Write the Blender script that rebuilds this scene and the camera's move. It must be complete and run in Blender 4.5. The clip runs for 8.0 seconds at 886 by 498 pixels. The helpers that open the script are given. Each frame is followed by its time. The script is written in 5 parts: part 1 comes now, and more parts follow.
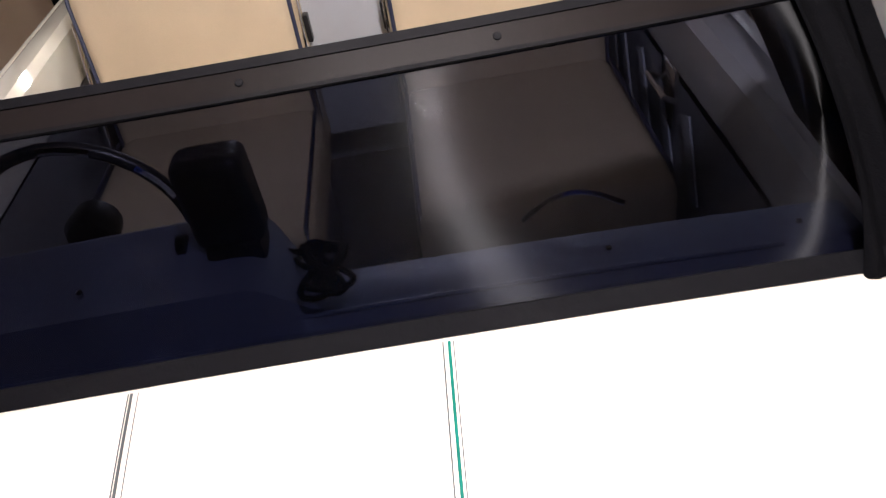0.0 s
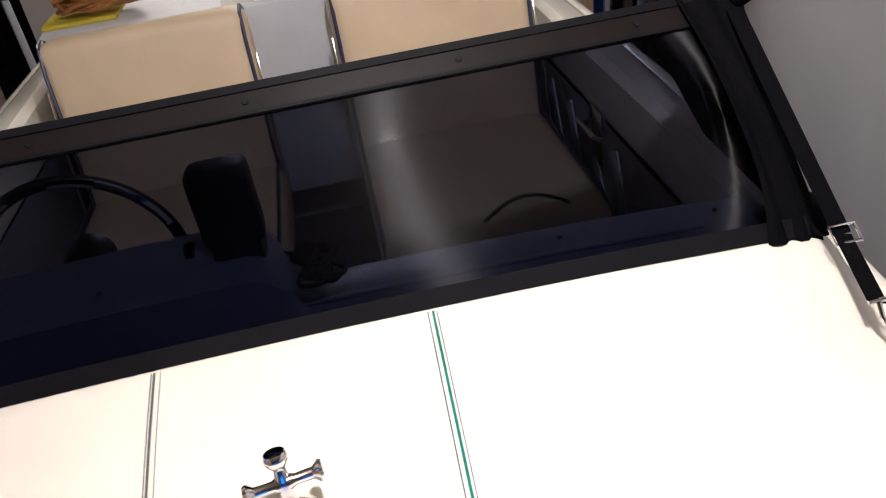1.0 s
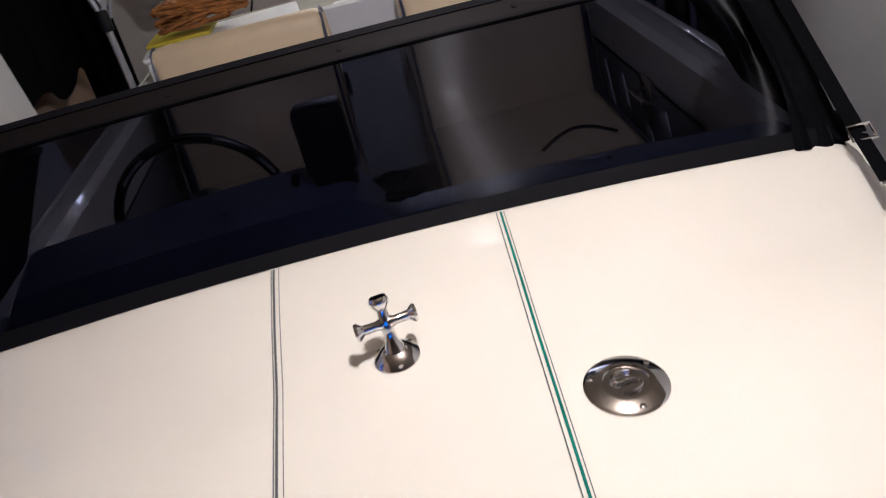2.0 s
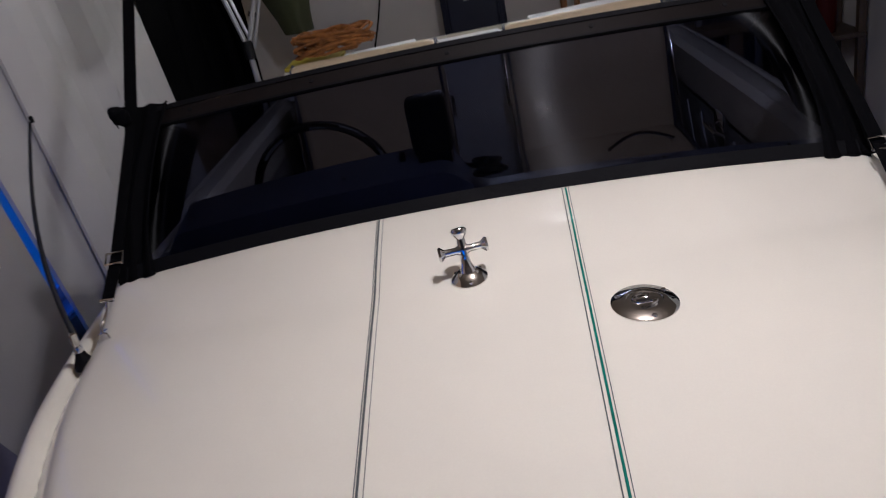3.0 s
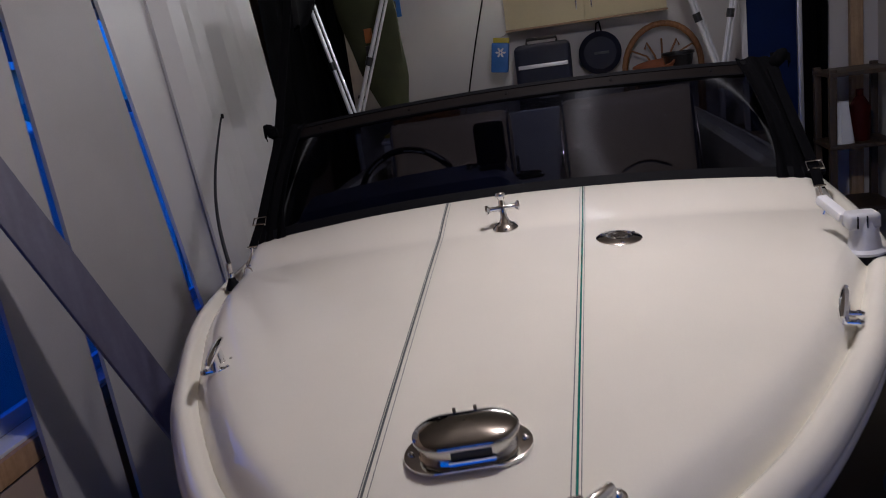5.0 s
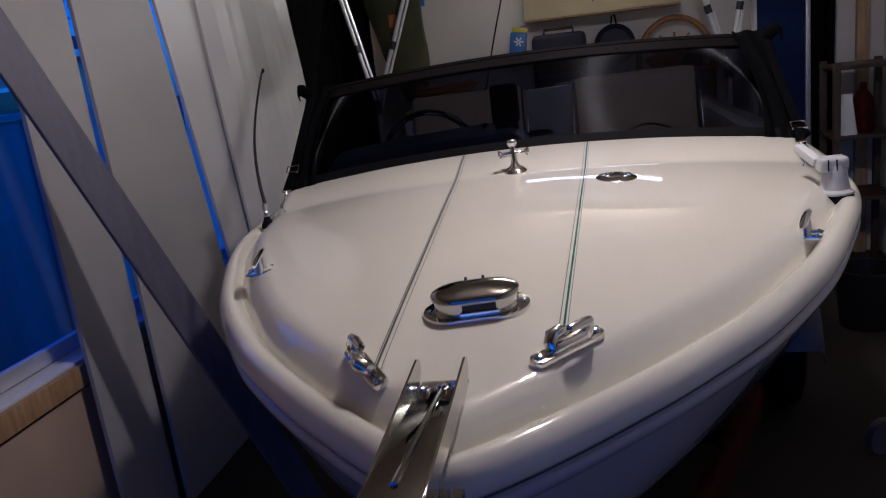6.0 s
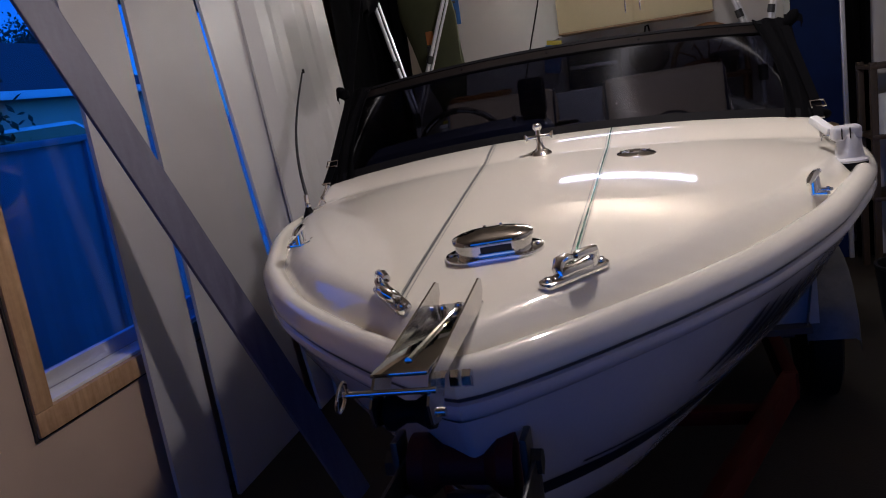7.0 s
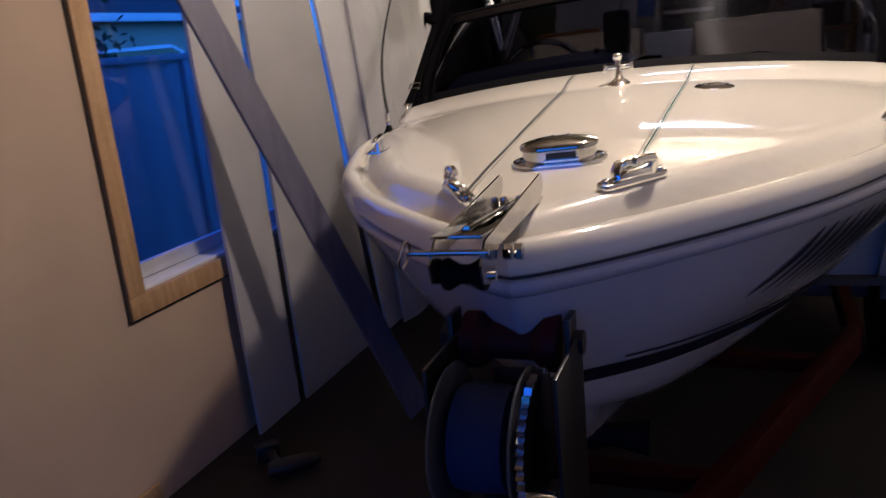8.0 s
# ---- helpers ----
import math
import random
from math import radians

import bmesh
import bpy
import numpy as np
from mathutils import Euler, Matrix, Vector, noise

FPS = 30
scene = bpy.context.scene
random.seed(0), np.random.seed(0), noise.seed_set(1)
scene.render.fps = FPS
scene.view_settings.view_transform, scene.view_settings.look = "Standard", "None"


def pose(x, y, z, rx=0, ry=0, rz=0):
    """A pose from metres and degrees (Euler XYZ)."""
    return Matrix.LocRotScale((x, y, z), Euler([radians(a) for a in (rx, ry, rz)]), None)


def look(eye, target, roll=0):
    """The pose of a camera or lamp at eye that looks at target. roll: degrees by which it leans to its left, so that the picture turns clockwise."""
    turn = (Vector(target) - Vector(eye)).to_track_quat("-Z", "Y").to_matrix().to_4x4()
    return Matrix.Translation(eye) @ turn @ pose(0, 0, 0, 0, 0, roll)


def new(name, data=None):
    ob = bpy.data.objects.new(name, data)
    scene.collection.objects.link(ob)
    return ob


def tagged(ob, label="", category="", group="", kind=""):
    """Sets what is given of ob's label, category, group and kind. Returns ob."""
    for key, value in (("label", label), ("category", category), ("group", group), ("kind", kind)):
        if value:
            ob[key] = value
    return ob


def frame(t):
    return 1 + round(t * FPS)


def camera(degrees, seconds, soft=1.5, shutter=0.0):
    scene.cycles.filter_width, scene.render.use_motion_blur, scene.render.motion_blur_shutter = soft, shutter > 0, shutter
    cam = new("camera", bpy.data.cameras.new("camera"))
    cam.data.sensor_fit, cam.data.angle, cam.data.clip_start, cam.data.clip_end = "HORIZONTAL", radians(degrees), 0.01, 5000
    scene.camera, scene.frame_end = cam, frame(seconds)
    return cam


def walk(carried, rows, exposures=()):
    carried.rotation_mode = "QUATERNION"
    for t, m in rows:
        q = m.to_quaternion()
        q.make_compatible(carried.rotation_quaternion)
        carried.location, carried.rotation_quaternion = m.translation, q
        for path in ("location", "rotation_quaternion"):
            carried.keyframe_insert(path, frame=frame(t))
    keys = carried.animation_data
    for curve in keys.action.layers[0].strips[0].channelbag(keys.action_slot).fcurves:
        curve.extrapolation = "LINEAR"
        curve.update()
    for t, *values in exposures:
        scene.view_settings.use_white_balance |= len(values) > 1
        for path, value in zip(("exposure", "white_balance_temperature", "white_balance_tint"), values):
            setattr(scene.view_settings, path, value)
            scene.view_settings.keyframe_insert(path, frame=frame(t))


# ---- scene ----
cam = camera(59.4, 8.0, soft=1.0, shutter=0.35)

PATH = [
    (0, (0.227, 1.334, 1.993), (0.168, 2.887, 0.735), -9.5),
    (0.5, (0.204, 1.232, 1.991), (0.257, 2.81, 0.764), -8.3),
    (1, (0.151, 1.135, 1.988), (0.289, 2.804, 0.894), -8.3),
    (1.5, (0.099, 1.016, 1.962), (0.193, 2.726, 0.928), -11.9),
    (3, (0.117, 0.543, 1.904), (-0.113, 2.355, 1.089), -11.3),
    (3.5, (0.103, 0.345, 1.889), (-0.189, 2.214, 1.24), -11.8),
    (4, (0.121, 0.133, 1.85), (-0.243, 2.02, 1.298), -12.0),
    (4.5, (0.158, 0.009, 1.819), (-0.226, 1.913, 1.343), -10.5),
    (4.7, (0.187, -0.04, 1.801), (-0.189, 1.86, 1.299), -9.0),
    (6, (0.244, -0.367, 1.661), (-0.181, 1.526, 1.174), -6.8),
    (6.5, (0.25, -0.453, 1.598), (-0.326, 1.405, 1.132), -8.6),
    (7, (0.299, -0.493, 1.553), (-0.235, 1.392, 1.151), -8.5),
    (7.5, (0.318, -0.547, 1.524), (-0.301, 1.305, 1.088), -7.9),
    (7.7, (0.321, -0.571, 1.514), (-0.307, 1.272, 1.057), -7.0),
    (8, (0.339, -0.589, 1.489), (-0.385, 1.205, 0.981), -5.5),
]
walk(cam, [(t, look(eye, target, roll)) for t, eye, target, roll in PATH],
     exposures=[(0.0, 3.4, 6150, 10), (0.6, 3.1, 6150, 10), (1.2, 2.8, 6150, 10), (1.7, 2.5, 6050, 10), (2.8, 1.88, 5750, 10), (3.5, 1.76, 5700, 10), (4.7, 1.73, 5750, 11),
                (6.0, 1.78, 5900, 12), (7.0, 2.05, 6150, 12), (7.5, 2.22, 6450, 12), (8.0, 2.58, 7000, 12)])

# ---- world and lights ----
world = bpy.data.worlds.new("dusk")
scene.world = world
world.use_nodes = True
wn = world.node_tree.nodes
wl = world.node_tree.links
sky = wn.new("ShaderNodeTexSky")
sky.sky_type = "NISHITA"
sky.sun_disc = False
sky.sun_elevation = radians(24)
sky.sun_rotation = radians(60)
tint = wn.new("ShaderNodeMix")
tint.data_type, tint.blend_type = "RGBA", "MULTIPLY"
tint.inputs["Factor"].default_value = 1.0
tint.inputs[7].default_value = (0.018, 0.20, 1.0, 1)
wl.new(sky.outputs[0], tint.inputs[6])
wl.new(tint.outputs[2], wn["Background"].inputs["Color"])
wn["Background"].inputs["Strength"].default_value = 0.060


def bulb_light(name, at, watts, colour, radius=0.035):
    data = bpy.data.lights.new(name, "POINT")
    data.energy, data.color, data.shadow_soft_size = watts, colour, radius
    ob = new(name, data)
    ob.location = at
    return ob


WARM = (1.0, 0.90, 0.89)
bulb_light("ceiling_light_bow", (0.37, 1.48, 2.57), 12.0, WARM, 0.055)

# ---- materials ----


def mat(name, base, rough=0.5, metal=0.0, var=0.12, scale=6.0, fine=90.0, bump=0.03, coat=0.0, second=None, spec=0.5):
    """A surface with variation at two scales: broad stains and fine grain."""
    m = bpy.data.materials.new(name)
    m.use_nodes = True
    n, l = m.node_tree.nodes, m.node_tree.links
    b = n["Principled BSDF"]
    tc = n.new("ShaderNodeTexCoord")
    n1 = n.new("ShaderNodeTexNoise")
    n1.inputs["Scale"].default_value, n1.inputs["Detail"].default_value = scale, 4
    n2 = n.new("ShaderNodeTexNoise")
    n2.inputs["Scale"].default_value, n2.inputs["Detail"].default_value = fine, 3
    l.new(tc.outputs["Object"], n1.inputs["Vector"])
    l.new(tc.outputs["Object"], n2.inputs["Vector"])
    mix = n.new("ShaderNodeMix")
    mix.data_type = "RGBA"
    lo = second or tuple(c * (1 - var) for c in base)
    hi = tuple(min(1, c * (1 + var * 0.4)) for c in base)
    mix.inputs[6].default_value, mix.inputs[7].default_value = (*lo, 1), (*hi, 1)
    add = n.new("ShaderNodeMath")
    add.operation = "MULTIPLY_ADD"
    l.new(n2.outputs[0], add.inputs[0])
    add.inputs[1].default_value = 0.35
    l.new(n1.outputs[0], add.inputs[2])
    ramp = n.new("ShaderNodeMapRange")
    ramp.inputs[1].default_value, ramp.inputs[2].default_value = 0.45, 0.9
    l.new(add.outputs[0], ramp.inputs[0])
    l.new(ramp.outputs[0], mix.inputs[0])
    l.new(mix.outputs[2], b.inputs["Base Color"])
    rr = n.new("ShaderNodeMapRange")
    rr.inputs[3].default_value, rr.inputs[4].default_value = rough * 0.8, min(1, rough * 1.25)
    l.new(n1.outputs[0], rr.inputs[0])
    l.new(rr.outputs[0], b.inputs["Roughness"])
    b.inputs["Metallic"].default_value = metal
    b.inputs["Coat Weight"].default_value = coat
    b.inputs["Coat Roughness"].default_value = 0.03
    b.inputs["Specular IOR Level"].default_value = spec
    if bump:
        bp = n.new("ShaderNodeBump")
        bp.inputs["Strength"].default_value, bp.inputs["Distance"].default_value = bump, 0.01
        l.new(n2.outputs[0], bp.inputs["Height"])
        l.new(bp.outputs[0], b.inputs["Normal"])
    return m


def wood(name, base, dark, scale=1.0, rough=0.5):
    m = mat(name, base, rough, second=dark, scale=4, fine=60, bump=0.05)
    n, l = m.node_tree.nodes, m.node_tree.links
    mp = n.new("ShaderNodeMapping")
    mp.inputs["Scale"].default_value = (14 * scale, 14 * scale, 1.2 * scale)
    l.new(n["Texture Coordinate"].outputs["Object"], mp.inputs[0])
    l.new(mp.outputs[0], n["Noise Texture"].inputs["Vector"])
    return m


def tinted_glass(name, tint_colour, rough, facing=0.035):
    m = bpy.data.materials.new(name)
    m.use_nodes = True
    n, l = m.node_tree.nodes, m.node_tree.links
    n.remove(n["Principled BSDF"])
    clear = n.new("ShaderNodeBsdfTransparent")
    clear.inputs[0].default_value = (*tint_colour, 1)
    sharp = n.new("ShaderNodeBsdfGlossy")
    sharp.inputs["Roughness"].default_value = 0.02
    hazy = n.new("ShaderNodeBsdfGlossy")
    hazy.inputs["Roughness"].default_value = 0.42
    hazy.inputs["Anisotropy"].default_value = 0.8
    hazy.inputs["Rotation"].default_value = 0.25
    grain = n.new("ShaderNodeTangent")
    grain.direction_type, grain.axis = "RADIAL", "X"
    l.new(grain.outputs[0], hazy.inputs["Tangent"])
    gloss = n.new("ShaderNodeMixShader")
    gloss.inputs[0].default_value = rough
    l.new(sharp.outputs[0], gloss.inputs[1])
    l.new(hazy.outputs[0], gloss.inputs[2])
    lw = n.new("ShaderNodeLayerWeight")
    lw.inputs[0].default_value = 0.5
    pw = n.new("ShaderNodeMath")
    pw.operation = "POWER"
    pw.inputs[1].default_value = 5.0
    l.new(lw.outputs["Facing"], pw.inputs[0])
    fr = n.new("ShaderNodeMath")
    fr.operation = "MULTIPLY_ADD"
    fr.inputs[1].default_value, fr.inputs[2].default_value = 0.9, facing
    l.new(pw.outputs[0], fr.inputs[0])
    mix = n.new("ShaderNodeMixShader")
    l.new(fr.outputs[0], mix.inputs[0])
    l.new(clear.outputs[0], mix.inputs[1])
    l.new(gloss.outputs[0], mix.inputs[2])
    l.new(mix.outputs[0], n["Material Output"].inputs["Surface"])
    return m


def glow(name, colour, strength):
    m = bpy.data.materials.new(name)
    m.use_nodes = True
    b = m.node_tree.nodes["Principled BSDF"]
    b.inputs["Base Color"].default_value = (*colour, 1)
    b.inputs["Emission Color"].default_value = (*colour, 1)
    b.inputs["Emission Strength"].default_value = strength
    return m


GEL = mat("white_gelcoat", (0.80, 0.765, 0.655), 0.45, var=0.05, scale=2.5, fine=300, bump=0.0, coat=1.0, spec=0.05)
# white gelcoat again, with the bluish shade of the hull sides in its colour
HULL = mat("shaded_white_hull_gelcoat", (0.46, 0.45, 0.48), 0.22, var=0.08, scale=3, fine=200, bump=0.0, coat=0.5)
STRIPE = mat("dark_green_stripe", (0.012, 0.19, 0.145), 0.2, var=0.3, scale=30, bump=0.0, coat=0.5)
PIN = mat("grey_pinstripe", (0.10, 0.11, 0.11), 0.3, bump=0.0)
NAVY = mat("navy_hull_band", (0.008, 0.010, 0.022), 0.5, bump=0.0, spec=0.1)
STRAKE = mat("slate_rubber_strake", (0.035, 0.038, 0.048), 0.5, bump=0.05, spec=0.3)
RUBBER = mat("black_rubber", (0.005, 0.005, 0.006), 0.65, bump=0.1, spec=0.10)
BLACK = mat("black_plastic", (0.010, 0.010, 0.011), 0.35, bump=0.05)
CLOTH = mat("black_cloth", (0.0032, 0.0032, 0.0038), 0.95, fine=400, bump=0.3, spec=0.03)
MIRROR = mat("mirror_steel", (0.45, 0.44, 0.42), 0.04, 1.0, var=0.06, fine=30, bump=0.0)
CHROME = mat("polished_chrome", (0.78, 0.77, 0.75), 0.07, 1.0, var=0.1, fine=40, bump=0.0)
STEEL = mat("stainless_steel", (0.62, 0.60, 0.57), 0.16, 1.0, var=0.15, scale=20, fine=160, bump=0.02)
ALU = mat("aluminium_tube", (0.72, 0.72, 0.74), 0.35, 0.45, var=0.1, fine=200, bump=0.02)
FRAME = mat("bronze_anodised_frame", (0.009, 0.007, 0.0065), 0.5, 0.0, var=0.3, fine=150, bump=0.02, spec=0.1)
TINT = tinted_glass("smoked_acrylic", (0.25, 0.26, 0.32), 0.985, 0.007)
PANE = tinted_glass("window_glass", (0.9, 0.93, 0.95), 0.0)
DASH = mat("grey_dash_moulding", (0.56, 0.60, 0.70), 0.35, var=0.2, fine=260, bump=0.08)
CREAM = mat("cream_vinyl", (0.62, 0.50, 0.33), 0.42, var=0.12, scale=5, fine=420, bump=0.08)
GREYV = mat("pale_grey_vinyl", (0.50, 0.52, 0.55), 0.45, var=0.1, fine=380, bump=0.06)
PIPE = mat("navy_piping", (0.02, 0.025, 0.06), 0.4, bump=0.0)
CARPET = mat("dark_grey_carpet", (0.045, 0.045, 0.05), 0.95, fine=500, bump=0.4)
LINER = mat("grey_liner", (0.24, 0.245, 0.26), 0.4, var=0.15)
RED = mat("red_painted_steel", (0.045, 0.002, 0.002), 0.6, var=0.35, scale=9, fine=80, bump=0.06, spec=0.12)
BLUEROPE = mat("blue_winch_strap", (0.008, 0.022, 0.07), 0.8, fine=500, bump=0.3)
ZINC = mat("galvanised_steel", (0.09, 0.095, 0.105), 0.5, 0.4, var=0.3, scale=15, fine=70, bump=0.05)
WHITEPL = mat("white_plastic", (0.72, 0.72, 0.71), 0.35, var=0.06, bump=0.01)
STYRO = mat("white_foam", (0.80, 0.82, 0.84), 0.8, fine=250, bump=0.15)
ROPE = mat("orange_brown_rope", (0.38, 0.15, 0.035), 0.85, var=0.5, scale=30, fine=400, bump=0.4)
PLASTER = mat("painted_plasterboard", (0.48, 0.35, 0.25), 0.75, var=0.10, scale=1.6, fine=260, bump=0.05)
REARPL = mat("pale_rear_wall_paint", (0.64, 0.62, 0.60), 0.75, var=0.10, scale=1.6, fine=260, bump=0.05)
CEIL = mat("ceiling_paint", (0.30, 0.25, 0.20), 0.8, var=0.08, scale=1.2, bump=0.04)
# very dark brown base with irregular darker mottling
CONCRETE = mat("dark_brown_concrete", (0.032, 0.022, 0.013), 0.85, second=(0.013, 0.010, 0.007), scale=3, fine=120, bump=0.25)
TRIM = wood("varnished_pine_trim", (0.50, 0.31, 0.16), (0.36, 0.20, 0.09))
PINE = wood("raw_pine_stud", (0.46, 0.32, 0.19), (0.34, 0.22, 0.12))
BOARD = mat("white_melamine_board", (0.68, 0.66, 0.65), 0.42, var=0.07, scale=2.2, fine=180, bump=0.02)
# board white toned down, standing in for dimmer light on the near boards
BOARDB = mat("dimmed_off_white_board", (0.43, 0.41, 0.40), 0.5, var=0.1, scale=2.0, fine=180, bump=0.03)
PLANK = wood("grey_primed_plank", (0.115, 0.11, 0.15), (0.085, 0.08, 0.115), 0.6)
CUPBOARD = mat("cream_yellow_laminate", (0.66, 0.58, 0.36), 0.45, var=0.08, scale=2, bump=0.02)
RATTAN = wood("honey_rattan", (0.34, 0.16, 0.06), (0.20, 0.085, 0.03), 2.0)
TERRA = mat("terracotta", (0.36, 0.13, 0.06), 0.7, var=0.25, scale=14, bump=0.1)
DENIM = mat("navy_nylon", (0.008, 0.012, 0.035), 0.6, var=0.3, fine=400, bump=0.2)
BLUEDOOR = mat("dark_blue_panel", (0.008, 0.020, 0.085), 0.8, var=0.2, spec=0.1)
KHAKI = mat("khaki_canvas", (0.055, 0.062, 0.025), 0.9, var=0.35, fine=350, bump=0.3)
BLUECARD = mat("blue_printed_card", (0.03, 0.16, 0.50), 0.4, var=0.2)
YELLOW = mat("yellow_plastic", (0.55, 0.45, 0.03), 0.4)
FENCE = mat("blue_grey_steel_fence", (0.42, 0.46, 0.50), 0.5, var=0.12, scale=2, bump=0.02)
LEAF = mat("dark_foliage", (0.03, 0.06, 0.025), 0.7, var=0.5, scale=8)
BARK = mat("bark", (0.06, 0.045, 0.035), 0.9, bump=0.4)
ROOFM = mat("roof_tiles", (0.10, 0.07, 0.06), 0.7, var=0.3, scale=8)
GRASS = mat("rough_grass", (0.05, 0.075, 0.03), 0.9, var=0.4, scale=10, bump=0.4)
CARPAINT = mat("white_car_paint", (0.7, 0.72, 0.75), 0.2, coat=0.6, bump=0.0)
CARGLASS = mat("dark_car_glass", (0.02, 0.025, 0.03), 0.08, bump=0.0)
LAMPW = glow("lit_tube", (1.0, 0.95, 0.90), 27)

# ---- building helpers ----


def obj(name, bm, material, parent=None, label="", smooth=True):
    me = bpy.data.meshes.new(name)
    bmesh.ops.recalc_face_normals(bm, faces=bm.faces)
    bm.to_mesh(me)
    bm.free()
    me.materials.append(material)
    if smooth:
        me.shade_smooth()
        me.set_sharp_from_angle(angle=radians(38))
    ob = new(name, me)
    ob.parent = parent
    if label:
        ob["label"] = label
    return ob


def part(name, bm, material, parent, label="", smooth=True):
    return obj(name, bm, material, parent, label, smooth)


def thing(name, label, category, at=None, group="", kind=""):
    e = new(name)
    e.empty_display_size = 0.1
    if at is not None:
        e.matrix_world = at
    return tagged(e, label, category, group, kind)


def box(cx, cy, cz, sx, sy, sz, bevel=0.004, m=None, seg=2):
    bm = bmesh.new()
    bmesh.ops.create_cube(bm, size=1, matrix=Matrix.Translation((cx, cy, cz)) @ Matrix.Diagonal((sx, sy, sz, 1)))
    if bevel:
        bmesh.ops.bevel(bm, geom=bm.edges[:], offset=min(bevel, 0.45 * min(sx, sy, sz)), segments=seg, affect="EDGES", profile=0.6)
    if m is not None:
        bm.transform(m)
    return bm


def join(*bms):
    out = bms[0]
    for b in bms[1:]:
        me = bpy.data.meshes.new("tmp")
        b.to_mesh(me)
        b.free()
        out.from_mesh(me)
        bpy.data.meshes.remove(me)
    return out


def tube(points, r, n=10, closed=False, caps=True):
    """A round tube along points; r a number or one per point."""
    pts = [Vector(p) for p in points]
    rs = [r] * len(pts) if not hasattr(r, "__len__") else r
    bm = bmesh.new()
    rings = []
    up = None
    for i, p in enumerate(pts):
        a = pts[i - 1] if (i or closed) else p
        b = pts[(i + 1) % len(pts)] if (i < len(pts) - 1 or closed) else p
        d = (b - a).normalized()
        if up is None:
            up = d.orthogonal().normalized()
        up = (up - d * up.dot(d)).normalized()
        side = d.cross(up)
        rings.append([bm.verts.new(p + rs[i] * (math.cos(k * 2 * math.pi / n) * up + math.sin(k * 2 * math.pi / n) * side)) for k in range(n)])
    for i in range(len(rings) - (0 if closed else 1)):
        a, b = rings[i], rings[(i + 1) % len(rings)]
        for k in range(n):
            bm.faces.new((a[k], a[(k + 1) % n], b[(k + 1) % n], b[k]))
    if caps and not closed:
        bm.faces.new(rings[0][::-1])
        bm.faces.new(rings[-1])
    return bm


def lathe(profile, n=28, m=None):
    bm = bmesh.new()
    rings = [[bm.verts.new((r * math.cos(k * 2 * math.pi / n), r * math.sin(k * 2 * math.pi / n), z)) for k in range(n)] for r, z in profile]
    for a, b in zip(rings, rings[1:]):
        for k in range(n):
            bm.faces.new((a[k], a[(k + 1) % n], b[(k + 1) % n], b[k]))
    bm.faces.new(rings[0][::-1])
    bm.faces.new(rings[-1])
    if m is not None:
        bm.transform(m)
    return bm


def grid(rows):
    """A skin over rows of points."""
    bm = bmesh.new()
    vs = [[bm.verts.new(p) for p in row] for row in rows]
    for a, b in zip(vs, vs[1:]):
        for i in range(len(a) - 1):
            try:
                bm.faces.new((a[i], a[i + 1], b[i + 1], b[i]))
            except ValueError:
                pass
    bmesh.ops.remove_doubles(bm, verts=bm.verts[:], dist=1e-5)
    return bm


def thick(bm, t):
    bmesh.ops.recalc_face_normals(bm, faces=bm.faces)
    bmesh.ops.solidify(bm, geom=bm.faces[:], thickness=t)
    return bm


def prism(outline, z0, z1, bevel=0.0, m=None):
    bm = bmesh.new()
    lo = [bm.verts.new((x, y, z0)) for x, y in outline]
    hi = [bm.verts.new((x, y, z1)) for x, y in outline]
    k = len(lo)
    top = bm.faces.new(hi)
    bm.faces.new(lo[::-1])
    for i in range(k):
        bm.faces.new((lo[i], lo[(i + 1) % k], hi[(i + 1) % k], hi[i]))
    if bevel:
        bmesh.ops.bevel(bm, geom=list(top.edges), offset=bevel, segments=2, affect="EDGES", profile=0.6)
    if m is not None:
        bm.transform(m)
    return bm


def stadium(length, width, n=10):
    r, h = width / 2, (length - width) / 2
    a = [(h + r * math.cos(t), r * math.sin(t)) for t in np.linspace(-math.pi / 2, math.pi / 2, n)]
    return a + [(-x, -y) for x, y in a]


def smooth01(v):
    v = max(0.0, min(1.0, v))
    return v * v * (3 - 2 * v)


def move(*a):
    return pose(*a)

# ---- the garage ----
DARKWALL = mat("dark_front_wall", (0.10, 0.08, 0.065), 0.6)
XL, XR, YB, YF, ZC = -1.60, 2.05, 5.72, -2.3, 2.70
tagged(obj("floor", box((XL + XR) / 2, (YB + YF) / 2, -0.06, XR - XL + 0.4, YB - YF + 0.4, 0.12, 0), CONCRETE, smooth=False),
       "dark brown mottled bare concrete garage floor", "floor", kind="structure")
tagged(obj("ceiling", box((XL + XR) / 2, (YB + YF) / 2, ZC + 0.05, XR - XL + 0.4, YB - YF + 0.4, 0.1, 0), CEIL, smooth=False),
       "plain painted garage ceiling", "ceiling", kind="structure")
# window wall: opening between WY0..WY1 and WZ0..WZ1
WY0, WY1, WZ0, WZ1 = 1.41, 3.55, 0.76, 2.12
